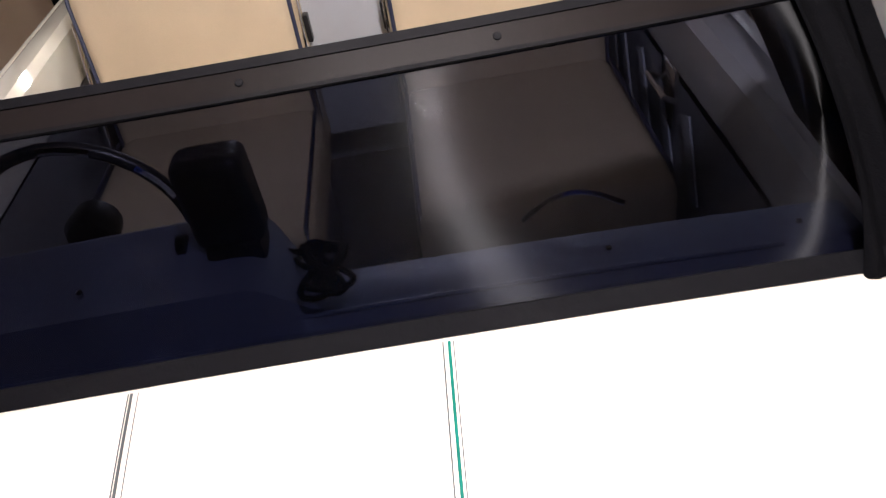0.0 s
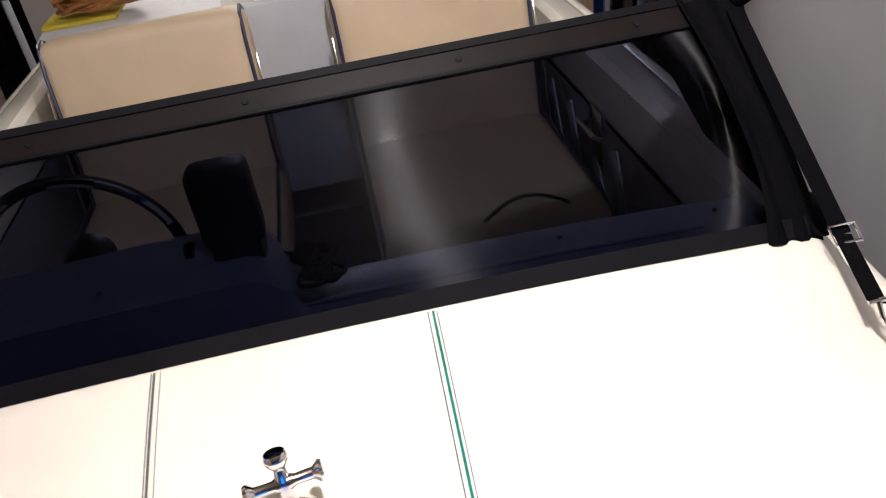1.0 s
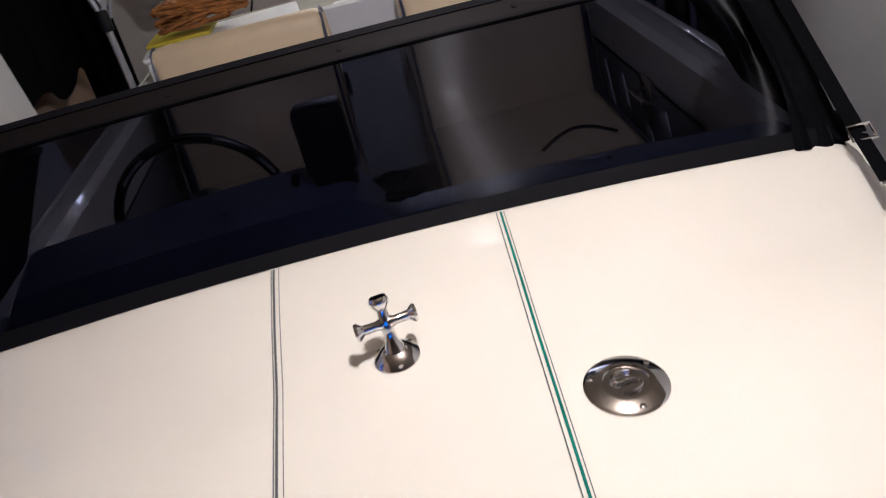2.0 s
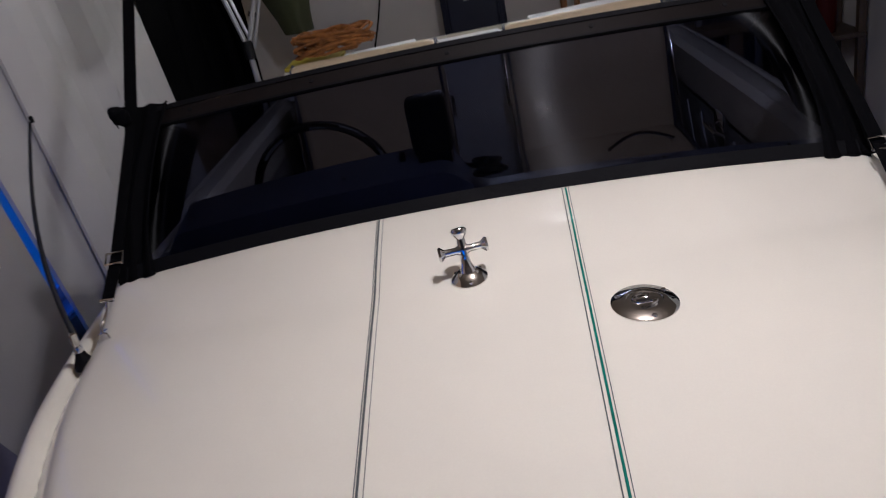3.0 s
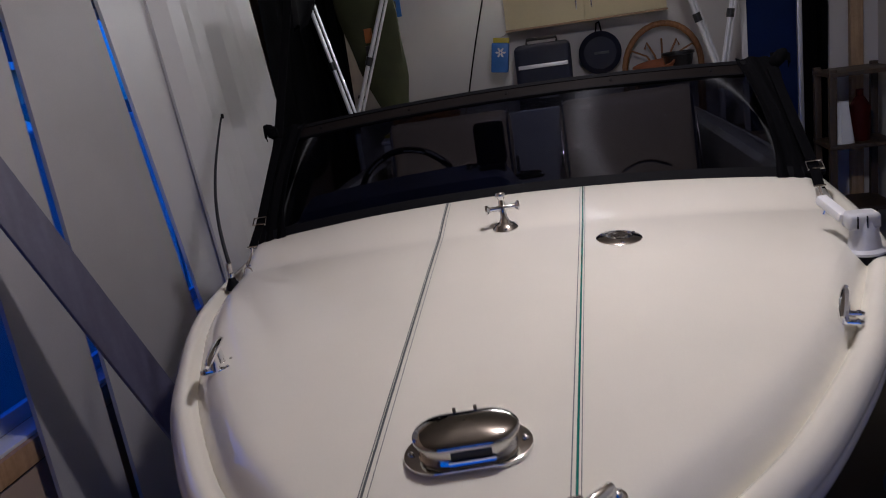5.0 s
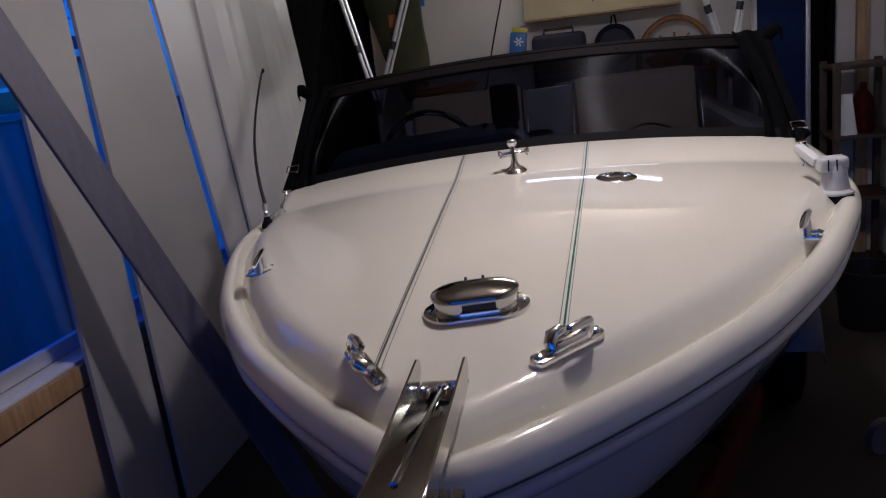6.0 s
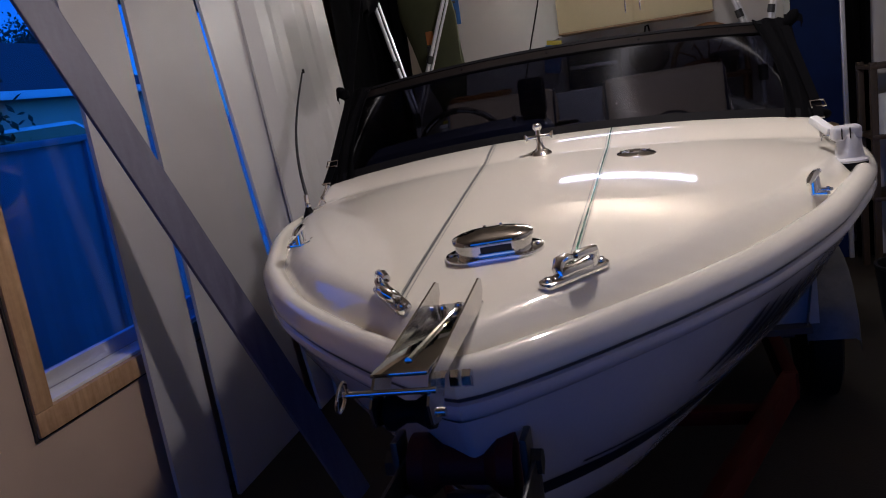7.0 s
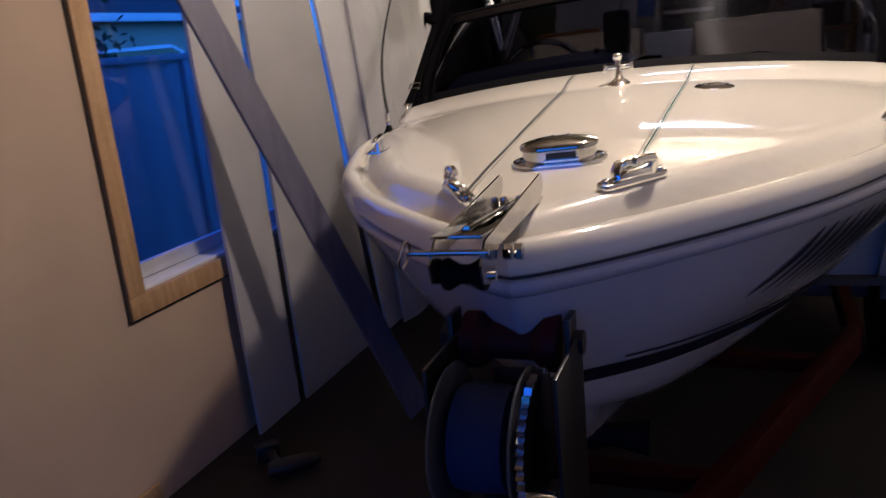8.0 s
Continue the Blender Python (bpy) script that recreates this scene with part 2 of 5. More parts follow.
wall_w = tagged(obj("wall_west", join(
    box(XL - 0.1, (YF + WY0) / 2, ZC / 2, 0.2, WY0 - YF, ZC, 0),
    box(XL - 0.1, (WY1 + YB) / 2, ZC / 2, 0.2, YB - WY1, ZC, 0),
    box(XL - 0.1, (WY0 + WY1) / 2, WZ0 / 2, 0.2, WY1 - WY0, WZ0, 0),
    box(XL - 0.1, (WY0 + WY1) / 2, (WZ1 + ZC) / 2, 0.2, WY1 - WY0, ZC - WZ1, 0)), PLASTER, smooth=False),
    "cream painted plasterboard wall with a timber-trimmed window", "wall", kind="structure")
tagged(obj("wall_north", box((XL + XR) / 2, YB + 0.1, ZC / 2, XR - XL + 0.4, 0.2, ZC, 0), REARPL, smooth=False),
       "pale painted rear wall of the garage", "wall", kind="structure")
tagged(obj("wall_east", box(XR + 0.1, (YB + YF) / 2, ZC / 2, 0.2, YB - YF, ZC, 0), REARPL, smooth=False),
       "pale lined garage side wall", "wall", kind="structure")
# unseen wall behind the camera: dark for reflections, doorway added for blue light on the bow
DX0, DX1, DZ1 = -1.15, 1.65, 2.25
tagged(obj("wall_south", join(
    box((XL + DX0) / 2 - 0.1, YF - 0.1, ZC / 2, DX0 - XL + 0.2, 0.2, ZC, 0),
    box((XR + DX1) / 2 + 0.1, YF - 0.1, ZC / 2, XR - DX1 + 0.2, 0.2, ZC, 0),
    box((DX0 + DX1) / 2, YF - 0.1, (DZ1 + ZC) / 2, DX1 - DX0, 0.2, ZC - DZ1, 0)), DARKWALL, smooth=False),
    "unseen dark garage front wall with a doorway added to let sky light in", "wall", kind="structure")

win = thing("window_1", "timber-trimmed window with a pale aluminium frame at dusk", "window", kind="structure")
TW = 0.078
for nm, b in (("trim", box(XL + 0.009, (WY0 + WY1) / 2, WZ0 - TW / 2, 0.022, WY1 - WY0 + 2 * TW, TW, 0.004)),
              ("trim", box(XL + 0.009, (WY0 + WY1) / 2, WZ1 + TW / 2, 0.022, WY1 - WY0 + 2 * TW, TW, 0.004)),
              ("trim", box(XL + 0.010, WY0 - TW / 2, (WZ0 + WZ1) / 2, 0.020, TW, WZ1 - WZ0, 0.004)),
              ("trim", box(XL + 0.010, WY1 + TW / 2, (WZ0 + WZ1) / 2, 0.020, TW, WZ1 - WZ0, 0.004))):
    part("window_trim", b, TRIM, win)
for b in (box(XL + 0.002, (WY0 + WY1) / 2, WZ0 - TW - 0.004, 0.012, WY1 - WY0 + 2 * TW + 0.02, 0.010, 0.001),
          box(XL + 0.002, WY0 - TW - 0.004, (WZ0 + WZ1) / 2, 0.012, 0.010, WZ1 - WZ0 + 2 * TW, 0.001)):
    part("shadow_gap", b, mat("dark_gap", (0.03, 0.02, 0.015), 0.9, bump=0), win, "dark open joint round the trim")
part("window_sill", box(XL - 0.045, (WY0 + WY1) / 2, WZ0 + 0.006, 0.09, WY1 - WY0, 0.012, 0.003), WHITEPL, win, "glossy white sill board")
for y in (WY0 + 0.006, WY1 - 0.006):
    part("reveal", box(XL - 0.045, y, (WZ0 + WZ1) / 2, 0.09, 0.012, WZ1 - WZ0 - 0.03, 0.002), TRIM, win)
FX = XL - 0.105
for b in (box(FX, (WY0 + WY1) / 2, WZ0 + 0.04, 0.03, WY1 - WY0, 0.055, 0.004), box(FX, (WY0 + WY1) / 2, WZ1 - 0.03, 0.03, WY1 - WY0, 0.04, 0.004),
          box(FX, WY0 + 0.03, (WZ0 + WZ1) / 2, 0.03, 0.035, WZ1 - WZ0, 0.004), box(FX, WY1 - 0.03, (WZ0 + WZ1) / 2, 0.03, 0.035, WZ1 - WZ0, 0.004),
          box(FX + 0.004, 2.55, (WZ0 + WZ1) / 2, 0.03, 0.04, WZ1 - WZ0 - 0.12, 0.004)):
    part("window_frame", b, ALU, win, "pale aluminium sash")
pane = part("pane", box(FX, (WY0 + WY1) / 2, (WZ0 + WZ1) / 2, 0.005, WY1 - WY0 - 0.05, WZ1 - WZ0 - 0.05, 0), PANE, win, smooth=False)
pane.visible_shadow = False

# ---- outside, at dusk ----
tagged(obj("ground", box(0, 0, -0.35, 400, 400, 0.1, 0), GRASS, smooth=False), "dim rough grass outside", "ground", kind="structure")
fence = thing("fence", "tall steel panel boundary fence with a capping rail", "fence", kind="structure")
for k in range(9):
    y0 = -0.8 + k * 1.0
    rows = [[(-3.5 + (0.004 if (j // 2) % 2 else -0.004), y0 + j * 0.0833, z) for j in range(13)] for z in (-0.3, 1.555)]
    part("panel", thick(grid(rows), 0.004), FENCE, fence, smooth=False)
    part("post", box(-3.5, y0, 0.64, 0.06, 0.05, 1.87, 0.004), FENCE, fence)
part("capping_rail", box(-3.5, 3.2, 1.58, 0.07, 9.4, 0.045, 0.006), FENCE, fence)


def house(x, y, w, d, h, rise):
    e = thing("house", "dim neighbouring house with a tiled roof and pale fascia", "house", move(x, y, -0.3))
    part("wall", box(0, 0, h / 2, d, w, h, 0.02), PLASTER, e)
    part("roof", grid([[(-d / 2 - 0.4, s, h), (0, s * 0.8, h + rise), (d / 2 + 0.4, s, h)] for s in np.linspace(-w / 2 - 0.4, w / 2 + 0.4, 7)]), ROOFM, e, smooth=False)
    part("fascia", box(d / 2 + 0.42, 0, h - 0.02, 0.04, w + 0.8, 0.17, 0.01), WHITEPL, e)
    for k in (-1, 1):
        part("window", box(d / 2 + 0.01, k * w / 4, h * 0.55, 0.05, 1.3, 1.0, 0.01), CARGLASS, e)
    return e


house(-14.5, 13.0, 9.0, 5.0, 2.95, 1.5)


def parked_car(at):
    e = thing("parked_car", "white parked hatchback beyond the fence", "car", at)
    prof = [(-2.0, 0.35), (-2.05, 0.75), (-1.9, 0.95), (-1.1, 1.02), (-0.5, 1.45), (0.9, 1.48), (1.7, 1.0), (2.0, 0.9), (2.0, 0.35)]
    rows = [[(x, s * (0.82 - (0.14 if z > 1.1 else 0)), z) for x, z in prof] for s in (-1, -0.9, 0.9, 1)]
    b = grid(rows)
    for r in (rows[0], rows[-1]):
        b.faces.new([b.verts.new(p) for p in r])
    part("body", b, CARPAINT, e)
    part("side_glass", join(*[prism([(-1.0, 1.06), (-0.48, 1.40), (0.85, 1.42), (1.45, 1.06)], -0.01, 0.01, 0, move(0, s * 0.79, 0, 90)) for s in (-1, 1)]), CARGLASS, e)
    for x in (-1.3, 1.25):
        for s in (-0.78, 0.78):
            part("wheel", lathe([(0.05, -0.09), (0.29, -0.09), (0.31, -0.05), (0.31, 0.05), (0.29, 0.09), (0.05, 0.09)], 20, move(x, s, 0.31, 90)), RUBBER, e)
    return e


parked_car(move(-9.2, 9.3, 0.42, 0, 0, 75))


def tree(x, y, h, spread, seed):
    rnd = random.Random(seed)
    e = thing("tree", "dark leafy tree against the dusk sky", "tree", move(x, y, -0.3))
    limbs = [tube([(0, 0, 0), (0.1, 0.05, h * 0.3), (0.0, 0.2, h * 0.6), (0.1, 0.1, h * 0.9)], [0.16, 0.13, 0.09, 0.03], 8)]
    tips = []
    for k in range(16):
        a, z = rnd.uniform(0, 6.28), rnd.uniform(0.28, 0.85) * h
        r = spread * rnd.uniform(0.5, 1.0)
        p = (r * math.cos(a), r * math.sin(a), z + rnd.uniform(0.2, 0.9))
        limbs.append(tube([(0.05, 0.1, z * 0.9), (p[0] * 0.5, p[1] * 0.5, z + 0.2), p], [0.05, 0.03, 0.01], 6))
        tips += [p, (p[0] * 0.6, p[1] * 0.6, z + 0.3)]
    part("trunk", join(*limbs), BARK, e)
    verts, faces = [], []
    for tip in tips:
        for _ in range(150):
            c = Vector(tip) + Vector([rnd.gauss(0, 0.32) for _ in range(3)])
            u = Vector([rnd.gauss(0, 1) for _ in range(3)]).normalized()
            v = u.orthogonal().normalized()
            s = rnd.uniform(0.04, 0.10)
            i = len(verts)
            verts += [c - u * s, c + v * s * 0.45, c + u * s, c - v * s * 0.45]
            faces.append((i, i + 1, i + 2, i + 3))
    me = bpy.data.meshes.new("crown")
    me.from_pydata(verts, [], faces)
    me.materials.append(LEAF)
    c = new("crown", me)
    c.parent = e
    c["kind"] = "stuff"
    return e


for i, (x, y, h, r) in enumerate(((-8.6, 7.7, 2.5, 0.9), (-20, 16, 6.5, 2.6), (-19, 20.5, 6.0, 2.4), (-21, 25, 7, 2.6), (-17, 11.5, 5.4, 1.6))):
    tree(x, y, h, r, i + 3)

# ---- boards leaning on the window wall ----


def leaning_board(name, y_top, y_bot, x_top, x_bot, z1, material, label, t=0.016, z0=0.0, folds=0):
    """y_top and y_bot are (near, far) edges; the board leans from x_bot at the floor to x_top."""
    n = 2 + folds * 2
    rows = []
    for f in np.linspace(0, 1, 9):
        row = []
        for k in range(n):
            u = k / (n - 1)
            y = (y_bot[0] + u * (y_bot[1] - y_bot[0])) * (1 - f) + (y_top[0] + u * (y_top[1] - y_top[0])) * f
            x = x_bot + (x_top - x_bot) * f + (0.028 if folds and k % 4 in (1, 2) else 0) + 0.004 * math.sin(3 * f + y_top[0] * 9)
            row.append((x, y, z0 + (z1 - z0) * f))
        rows.append(row)
    return tagged(obj(name, thick(grid(rows), t), material, smooth=False), label, "board", group="boards against the window wall")


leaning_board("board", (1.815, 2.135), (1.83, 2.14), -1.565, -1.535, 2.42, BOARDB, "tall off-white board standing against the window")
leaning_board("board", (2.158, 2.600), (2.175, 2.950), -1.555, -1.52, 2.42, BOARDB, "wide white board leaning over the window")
leaning_board("board", (2.625, 3.06), (3.03, 3.25), -1.555, -1.50, 2.42, BOARD, "white board leaning with its foot pulled aside")
leaning_board("corrugated_sheet", (2.98, 3.98), (3.16, 4.30), -1.535, -1.46, 2.42, BOARD, "white ribbed cladding sheet leaning on the wall", folds=4)

# the plank across them
def bar(a, b, w, t, bevel=0.003, face=(1, 0, 0)):
    """A flat bar from a to b, w wide and t thick, its flat side towards face."""
    a, b = Vector(a), Vector(b)
    d = (b - a).normalized()
    f = Vector(face)
    f = (f - d * f.dot(d)).normalized()
    s = d.cross(f)
    m = Matrix((s, f, d)).transposed().to_4x4()
    m.translation = (a + b) / 2
    return box(0, 0, 0, w, t, (b - a).length, bevel, m)


tagged(obj("plank", bar((-0.93, 2.12, 0.02), (-1.52, 1.55, 2.2), 0.115, 0.02, face=(1, -0.4, 0)), PLANK, smooth=False),
       "long grey primed plank leaning diagonally across the boards", "plank")
tagged(obj("skirting_board", box(XL + 0.012, -0.6, 0.045, 0.018, 3.8, 0.09, 0.004), TRIM, smooth=False), "low timber skirting board", "baseboard", kind="structure")

# ---- the boat ----
BOAT = Matrix.Translation((0.045, 0.357, 0)) @ pose(0, 0, 0, 0, 0, 1.2) @ Matrix.Translation((0, 0, 1.3)) @ pose(0, 0, 0, 0, -0.9, 0) @ Matrix.Translation((0, 0, -1.3))
boat = thing("motorboat", "small white runabout with smoked windscreen on a trailer", "boat", BOAT)
HALF_Y = [0.0, 0.012, 0.04, 0.08, 0.125, 0.18, 0.25, 0.34, 0.44, 0.60, 0.75, 0.95, 1.14, 1.29, 1.45, 1.60, 1.9, 2.4, 3.0, 3.6, 4.3]
HALF_W = [0.0, 0.028, 0.068, 0.115, 0.163, 0.218, 0.285, 0.362, 0.44, 0.54, 0.622, 0.708, 0.782, 0.826, 0.855, 0.873, 0.90, 0.925, 0.93, 0.92, 0.90]
RIM = 1.218


def spline(xs, ys, v):
    """Smooth interpolation through a table."""
    v = min(max(v, xs[0]), xs[-1])
    i = min(int(np.searchsorted(xs, v, side="right")) - 1, len(xs) - 2)

    def slope(k):
        if k == 0:
            return (ys[1] - ys[0]) / (xs[1] - xs[0])
        if k == len(xs) - 1:
            return (ys[-1] - ys[-2]) / (xs[-1] - xs[-2])
        return (ys[k + 1] - ys[k - 1]) / (xs[k + 1] - xs[k - 1])

    h = xs[i + 1] - xs[i]
    t = (v - xs[i]) / h
    return ((2 * t ** 3 - 3 * t ** 2 + 1) * ys[i] + (t ** 3 - 2 * t ** 2 + t) * h * slope(i)
            + (-2 * t ** 3 + 3 * t ** 2) * ys[i + 1] + (t ** 3 - t ** 2) * h * slope(i + 1))


def half(y):
    return max(0.0, spline(HALF_Y, HALF_W, y))


# outline from the port quarter round the bow to the other quarter
ys_out = [4.3 * (k / 110) ** 2 for k in range(111)]
OUT = [(-half(y), y) for y in ys_out[::-1]] + [(half(y), y) for y in ys_out[1:]]
OUTA = np.array(OUT)
_t = np.gradient(OUTA, axis=0)
_t /= np.linalg.norm(_t, axis=1)[:, None]
INW = np.stack([-_t[:, 1], _t[:, 0]], 1)
if INW[len(OUT) // 2][1] < 0:
    INW = -INW
for _ in range(6):
    INW[1:-1] = (INW[:-2] + 2 * INW[1:-1] + INW[2:]) / 4
INW /= np.linalg.norm(INW, axis=1)[:, None]


def sweep(profile):
    """profile: (distance inside the outline, height) pairs, swept round the boat."""
    return grid([[(OUT[i][0] + INW[i][0] * d, OUT[i][1] + INW[i][1] * d, z) for d, z in profile] for i in range(len(OUT))])


part("gunwale_moulding", sweep([(0.085, RIM - 0.020), (0.057, RIM - 0.0125), (0.053, RIM - 0.0095), (0.049, RIM - 0.005), (0.044, RIM + 0.001), (0.038, RIM + 0.006), (0.030, RIM + 0.0085),
                                (0.022, RIM + 0.0075), (0.014, RIM + 0.003), (0.008, RIM - 0.003), (0.003, RIM - 0.011), (0.0, RIM - 0.020), (0.0005, RIM - 0.030), (0.004, RIM - 0.036), (0.010, RIM - 0.0385)]), GEL, boat)
part("rub_rail", sweep([(0.010, RIM - 0.037), (0.008, RIM - 0.0385), (0.007, RIM - 0.041), (0.008, RIM - 0.0425), (0.010, RIM - 0.043)]), STRAKE, boat, "dark rubber rubbing strake")
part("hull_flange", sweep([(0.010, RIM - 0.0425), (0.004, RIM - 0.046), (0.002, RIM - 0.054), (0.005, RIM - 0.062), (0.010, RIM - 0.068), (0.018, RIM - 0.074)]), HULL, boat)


def deck_line(y):
    return spline([0.0, 0.05, 0.12, 0.25, 0.4, 0.8, 1.19, 1.35, 1.7], [1.232, 1.238, 1.246, 1.258, 1.270, 1.298, 1.324, 1.332, 1.345], y)


def screen_y(x):
    return 1.592 + 0.085 * x * x


def screen_z(x):
    return 1.362 - 0.105 * x * x


def deck_z(x, y):
    d = float(np.sqrt(((OUTA - (x, y)) ** 2).sum(1).min()))
    z = deck_line(y) - 0.145 * x * x
    y0, y1 = 1.315 + 0.30 * x * x, screen_y(x)
    if y > y0:
        f = min(1.0, (y - y0) / (y1 - y0))
        f = f + 0.10 * math.sin(math.pi * f)
        z0 = deck_line(y0) - 0.145 * x * x
        z = z0 + (screen_z(x) - z0) * f
    z = max(z, RIM + 0.012)
    k = smooth01((d - 0.052) / 0.075)
    edge = RIM - 0.012
    return edge + (z - edge) * math.sqrt(max(0.0, 1 - (1 - k) ** 2)) if k < 1 else z


inner = np.array([(OUT[i][0] + INW[i][0] * 0.052, OUT[i][1] + INW[i][1] * 0.052) for i in range(len(OUT))])
right = inner[len(OUT) // 2:]
right = right[np.argsort(right[:, 1])]


def half_in(y):
    return float(np.interp(y, right[:, 1], np.maximum(right[:, 0], 0)))


tip = float(right[0, 1])
rows = []
for v in np.linspace(0, 1, 100):
    row = []
    for u in np.linspace(-1, 1, 97):
        u2 = math.copysign(1 - (1 - abs(u)) ** 1.5, u)
        y_end = 1.0
        w = half_in(tip + 1.60 * v ** 1.4)
        x = u2 * w
        y = tip + 1.60 * v ** 1.4
        lim = screen_y(x) + 0.02 if abs(x) < 0.78 else 1.66
        y = min(y, lim)
        row.append((x, y, deck_z(x, y)))
    rows.append(row)
part("foredeck", grid(rows), GEL, boat)


def on_deck(x, y):
    """Height and pose of the deck at a place."""
    e = 0.01
    n = Vector((-(deck_z(x + e, y) - deck_z(x - e, y)) / (2 * e), -(deck_z(x, y + e) - deck_z(x, y - e)) / (2 * e), 1)).normalized()
    return deck_z(x, y), n


def upright(n):
    x = (Vector((1, 0, 0)) - n * n.x).normalized()
    return Matrix((x, n.cross(x), n)).transposed().to_4x4()


def seat_on_deck(x, y, yaw=0.0, lift=0.0):
    z, n = on_deck(x, y)
    return Matrix.Translation((x, y, z + lift)) @ upright(n) @ pose(0, 0, 0, 0, 0, yaw)


# two inlaid stripes, a green band between grey pinstripes
for s, (xa, ya, xb, yb) in ((-1, (-0.182, 1.588, -0.122, 0.20)), (1, (0.181, 1.588, 0.126, 0.23))):
    for name, off, w, material, lift in (("stripe", 0.0015 * s, 0.0035, STRIPE if s > 0 else PIN, 0.0016), ("pinstripe", -0.0055, 0.0016, PIN, 0.0014), ("pinstripe", 0.0065, 0.0012, PIN, 0.0014)):
        rows = []
        for k in range(61):
            f = k / 60
            y = ya + (yb - ya) * f
            x = xa + (xb - xa) * f + off
            rows.append([(x - w / 2, y, deck_z(x - w / 2, y) + lift), (x + w / 2, y, deck_z(x + w / 2, y) + lift)])
        part(name, grid(rows), material, boat, ("dark green inlaid deck stripe" if s > 0 else "dark grey inlaid deck stripe") if name == "stripe" else "")

# hull sides and bottom
def chine(t):
    y = 0.10 + 4.2 * t ** 1.5
    return spline([0.10, 0.3, 0.55, 1.0, 1.6, 2.3, 3.0, 4.3], [0.0, 0.13, 0.26, 0.44, 0.60, 0.69, 0.73, 0.74], y), y, spline([0.10, 0.4, 1.0, 1.6, 2.3, 4.3], [0.965, 0.905, 0.825, 0.76, 0.715, 0.69], y)


def sheer(t):
    y = 0.012 + 4.288 * t ** 1.5
    return max(half(y) - 0.014, 0.0), y, RIM - 0.068


def keel(t):
    y = 0.10 + 4.2 * t ** 1.5
    return 0.0, y, spline([0.10, 0.2, 0.44, 0.8, 1.2, 1.8, 4.3], [0.965, 0.85, 0.705, 0.585, 0.525, 0.50, 0.48], y)


def side_point(t, f, out=0.0):
    a, b = Vector(sheer(t)), Vector(chine(t))
    p = a.lerp(b, f)
    p.x += 0.018 * math.sin(math.pi * f) * min(1, t * 8) + out
    return p


TS = [k / 70 for k in range(71)]
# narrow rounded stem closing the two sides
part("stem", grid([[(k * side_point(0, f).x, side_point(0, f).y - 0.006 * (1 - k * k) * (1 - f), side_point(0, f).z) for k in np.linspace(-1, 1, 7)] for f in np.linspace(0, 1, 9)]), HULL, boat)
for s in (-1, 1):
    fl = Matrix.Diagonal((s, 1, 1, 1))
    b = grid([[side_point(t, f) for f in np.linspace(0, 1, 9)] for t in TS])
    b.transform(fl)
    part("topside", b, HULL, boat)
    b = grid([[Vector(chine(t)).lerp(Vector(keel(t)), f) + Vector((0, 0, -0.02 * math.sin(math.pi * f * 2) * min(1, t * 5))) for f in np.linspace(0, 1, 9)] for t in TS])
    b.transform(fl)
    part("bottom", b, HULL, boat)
    for f0, f1, name in ((0.84, 0.985, "chine_band"), (0.775, 0.80, "pinstripe")):
        b = grid([[side_point(t, f, 0.0025) for f in (f0, (f0 + f1) / 2, f1)] for t in TS if t > (0.0 if name == "chine_band" else 0.09)])
        b.transform(fl)
        part(name, b, NAVY, boat, "dark navy band along the chine" if name == "chine_band" else "")
    # slanting graphic strokes on the topsides
    for k in range(9):
        t0 = 0.186 + 0.0150 * k
        rows = []
        for g in np.linspace(0, 1, 10):
            t = t0 + (0.036 - 0.002 * k) * g + 0.006 * math.sin(math.pi * g)
            f = (0.52 + 0.012 * k) * (1 - g) + 0.10 * g
            w = 0.0010 + 0.0034 * math.sin(math.pi * g)
            rows.append([side_point(t - w, f, 0.003), side_point(t + w, f, 0.003)])
        b = grid(rows)
        b.transform(fl)
        part("graphic_stroke", b, NAVY, boat, "slanting dark graphic stroke on the side")
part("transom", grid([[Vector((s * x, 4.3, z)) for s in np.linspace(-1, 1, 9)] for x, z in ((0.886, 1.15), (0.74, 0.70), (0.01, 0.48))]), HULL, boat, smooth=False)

# side decks, cockpit liner and floor
for s in (-1, 1):
    rows = []
    for y in np.linspace(1.60, 4.25, 30):
        w = half(y) - 0.055
        i = 0.745 + 0.02 * smooth01((y - 1.6) / 0.6)
        top = 1.262
        rows.append([(s * w, y, RIM - 0.002), (s * (w - 0.012), y, RIM + 0.028), (s * (w - 0.04), y, top), (s * (i + 0.02), y, top), (s * i, y, top - 0.02), (s * (i - 0.005), y, 1.12)])
    part("side_deck", grid(rows), GEL, boat)
    part("cockpit_side", grid([[(s * 0.742, y, 1.13), (s * 0.735, y, 0.9), (s * 0.70, y, 0.66)] for y in np.linspace(1.62, 4.2, 12)]), LINER, boat, "grey moulded cockpit side")
part("cockpit_floor", box(0, 2.9, 0.655, 1.42, 2.6, 0.02, 0), CARPET, boat, "dark carpeted cockpit sole", smooth=False)
part("cockpit_bulkhead", box(0, 1.66, 0.96, 1.48, 0.02, 0.6, 0), LINER, boat, smooth=False)
part("aft_deck", box(0, 3.72, 1.24, 1.46, 1.10, 0.05, 0.02), GEL, boat)
part("aft_bulkhead", box(0, 3.18, 0.94, 1.46, 0.02, 0.56, 0), LINER, boat, smooth=False)

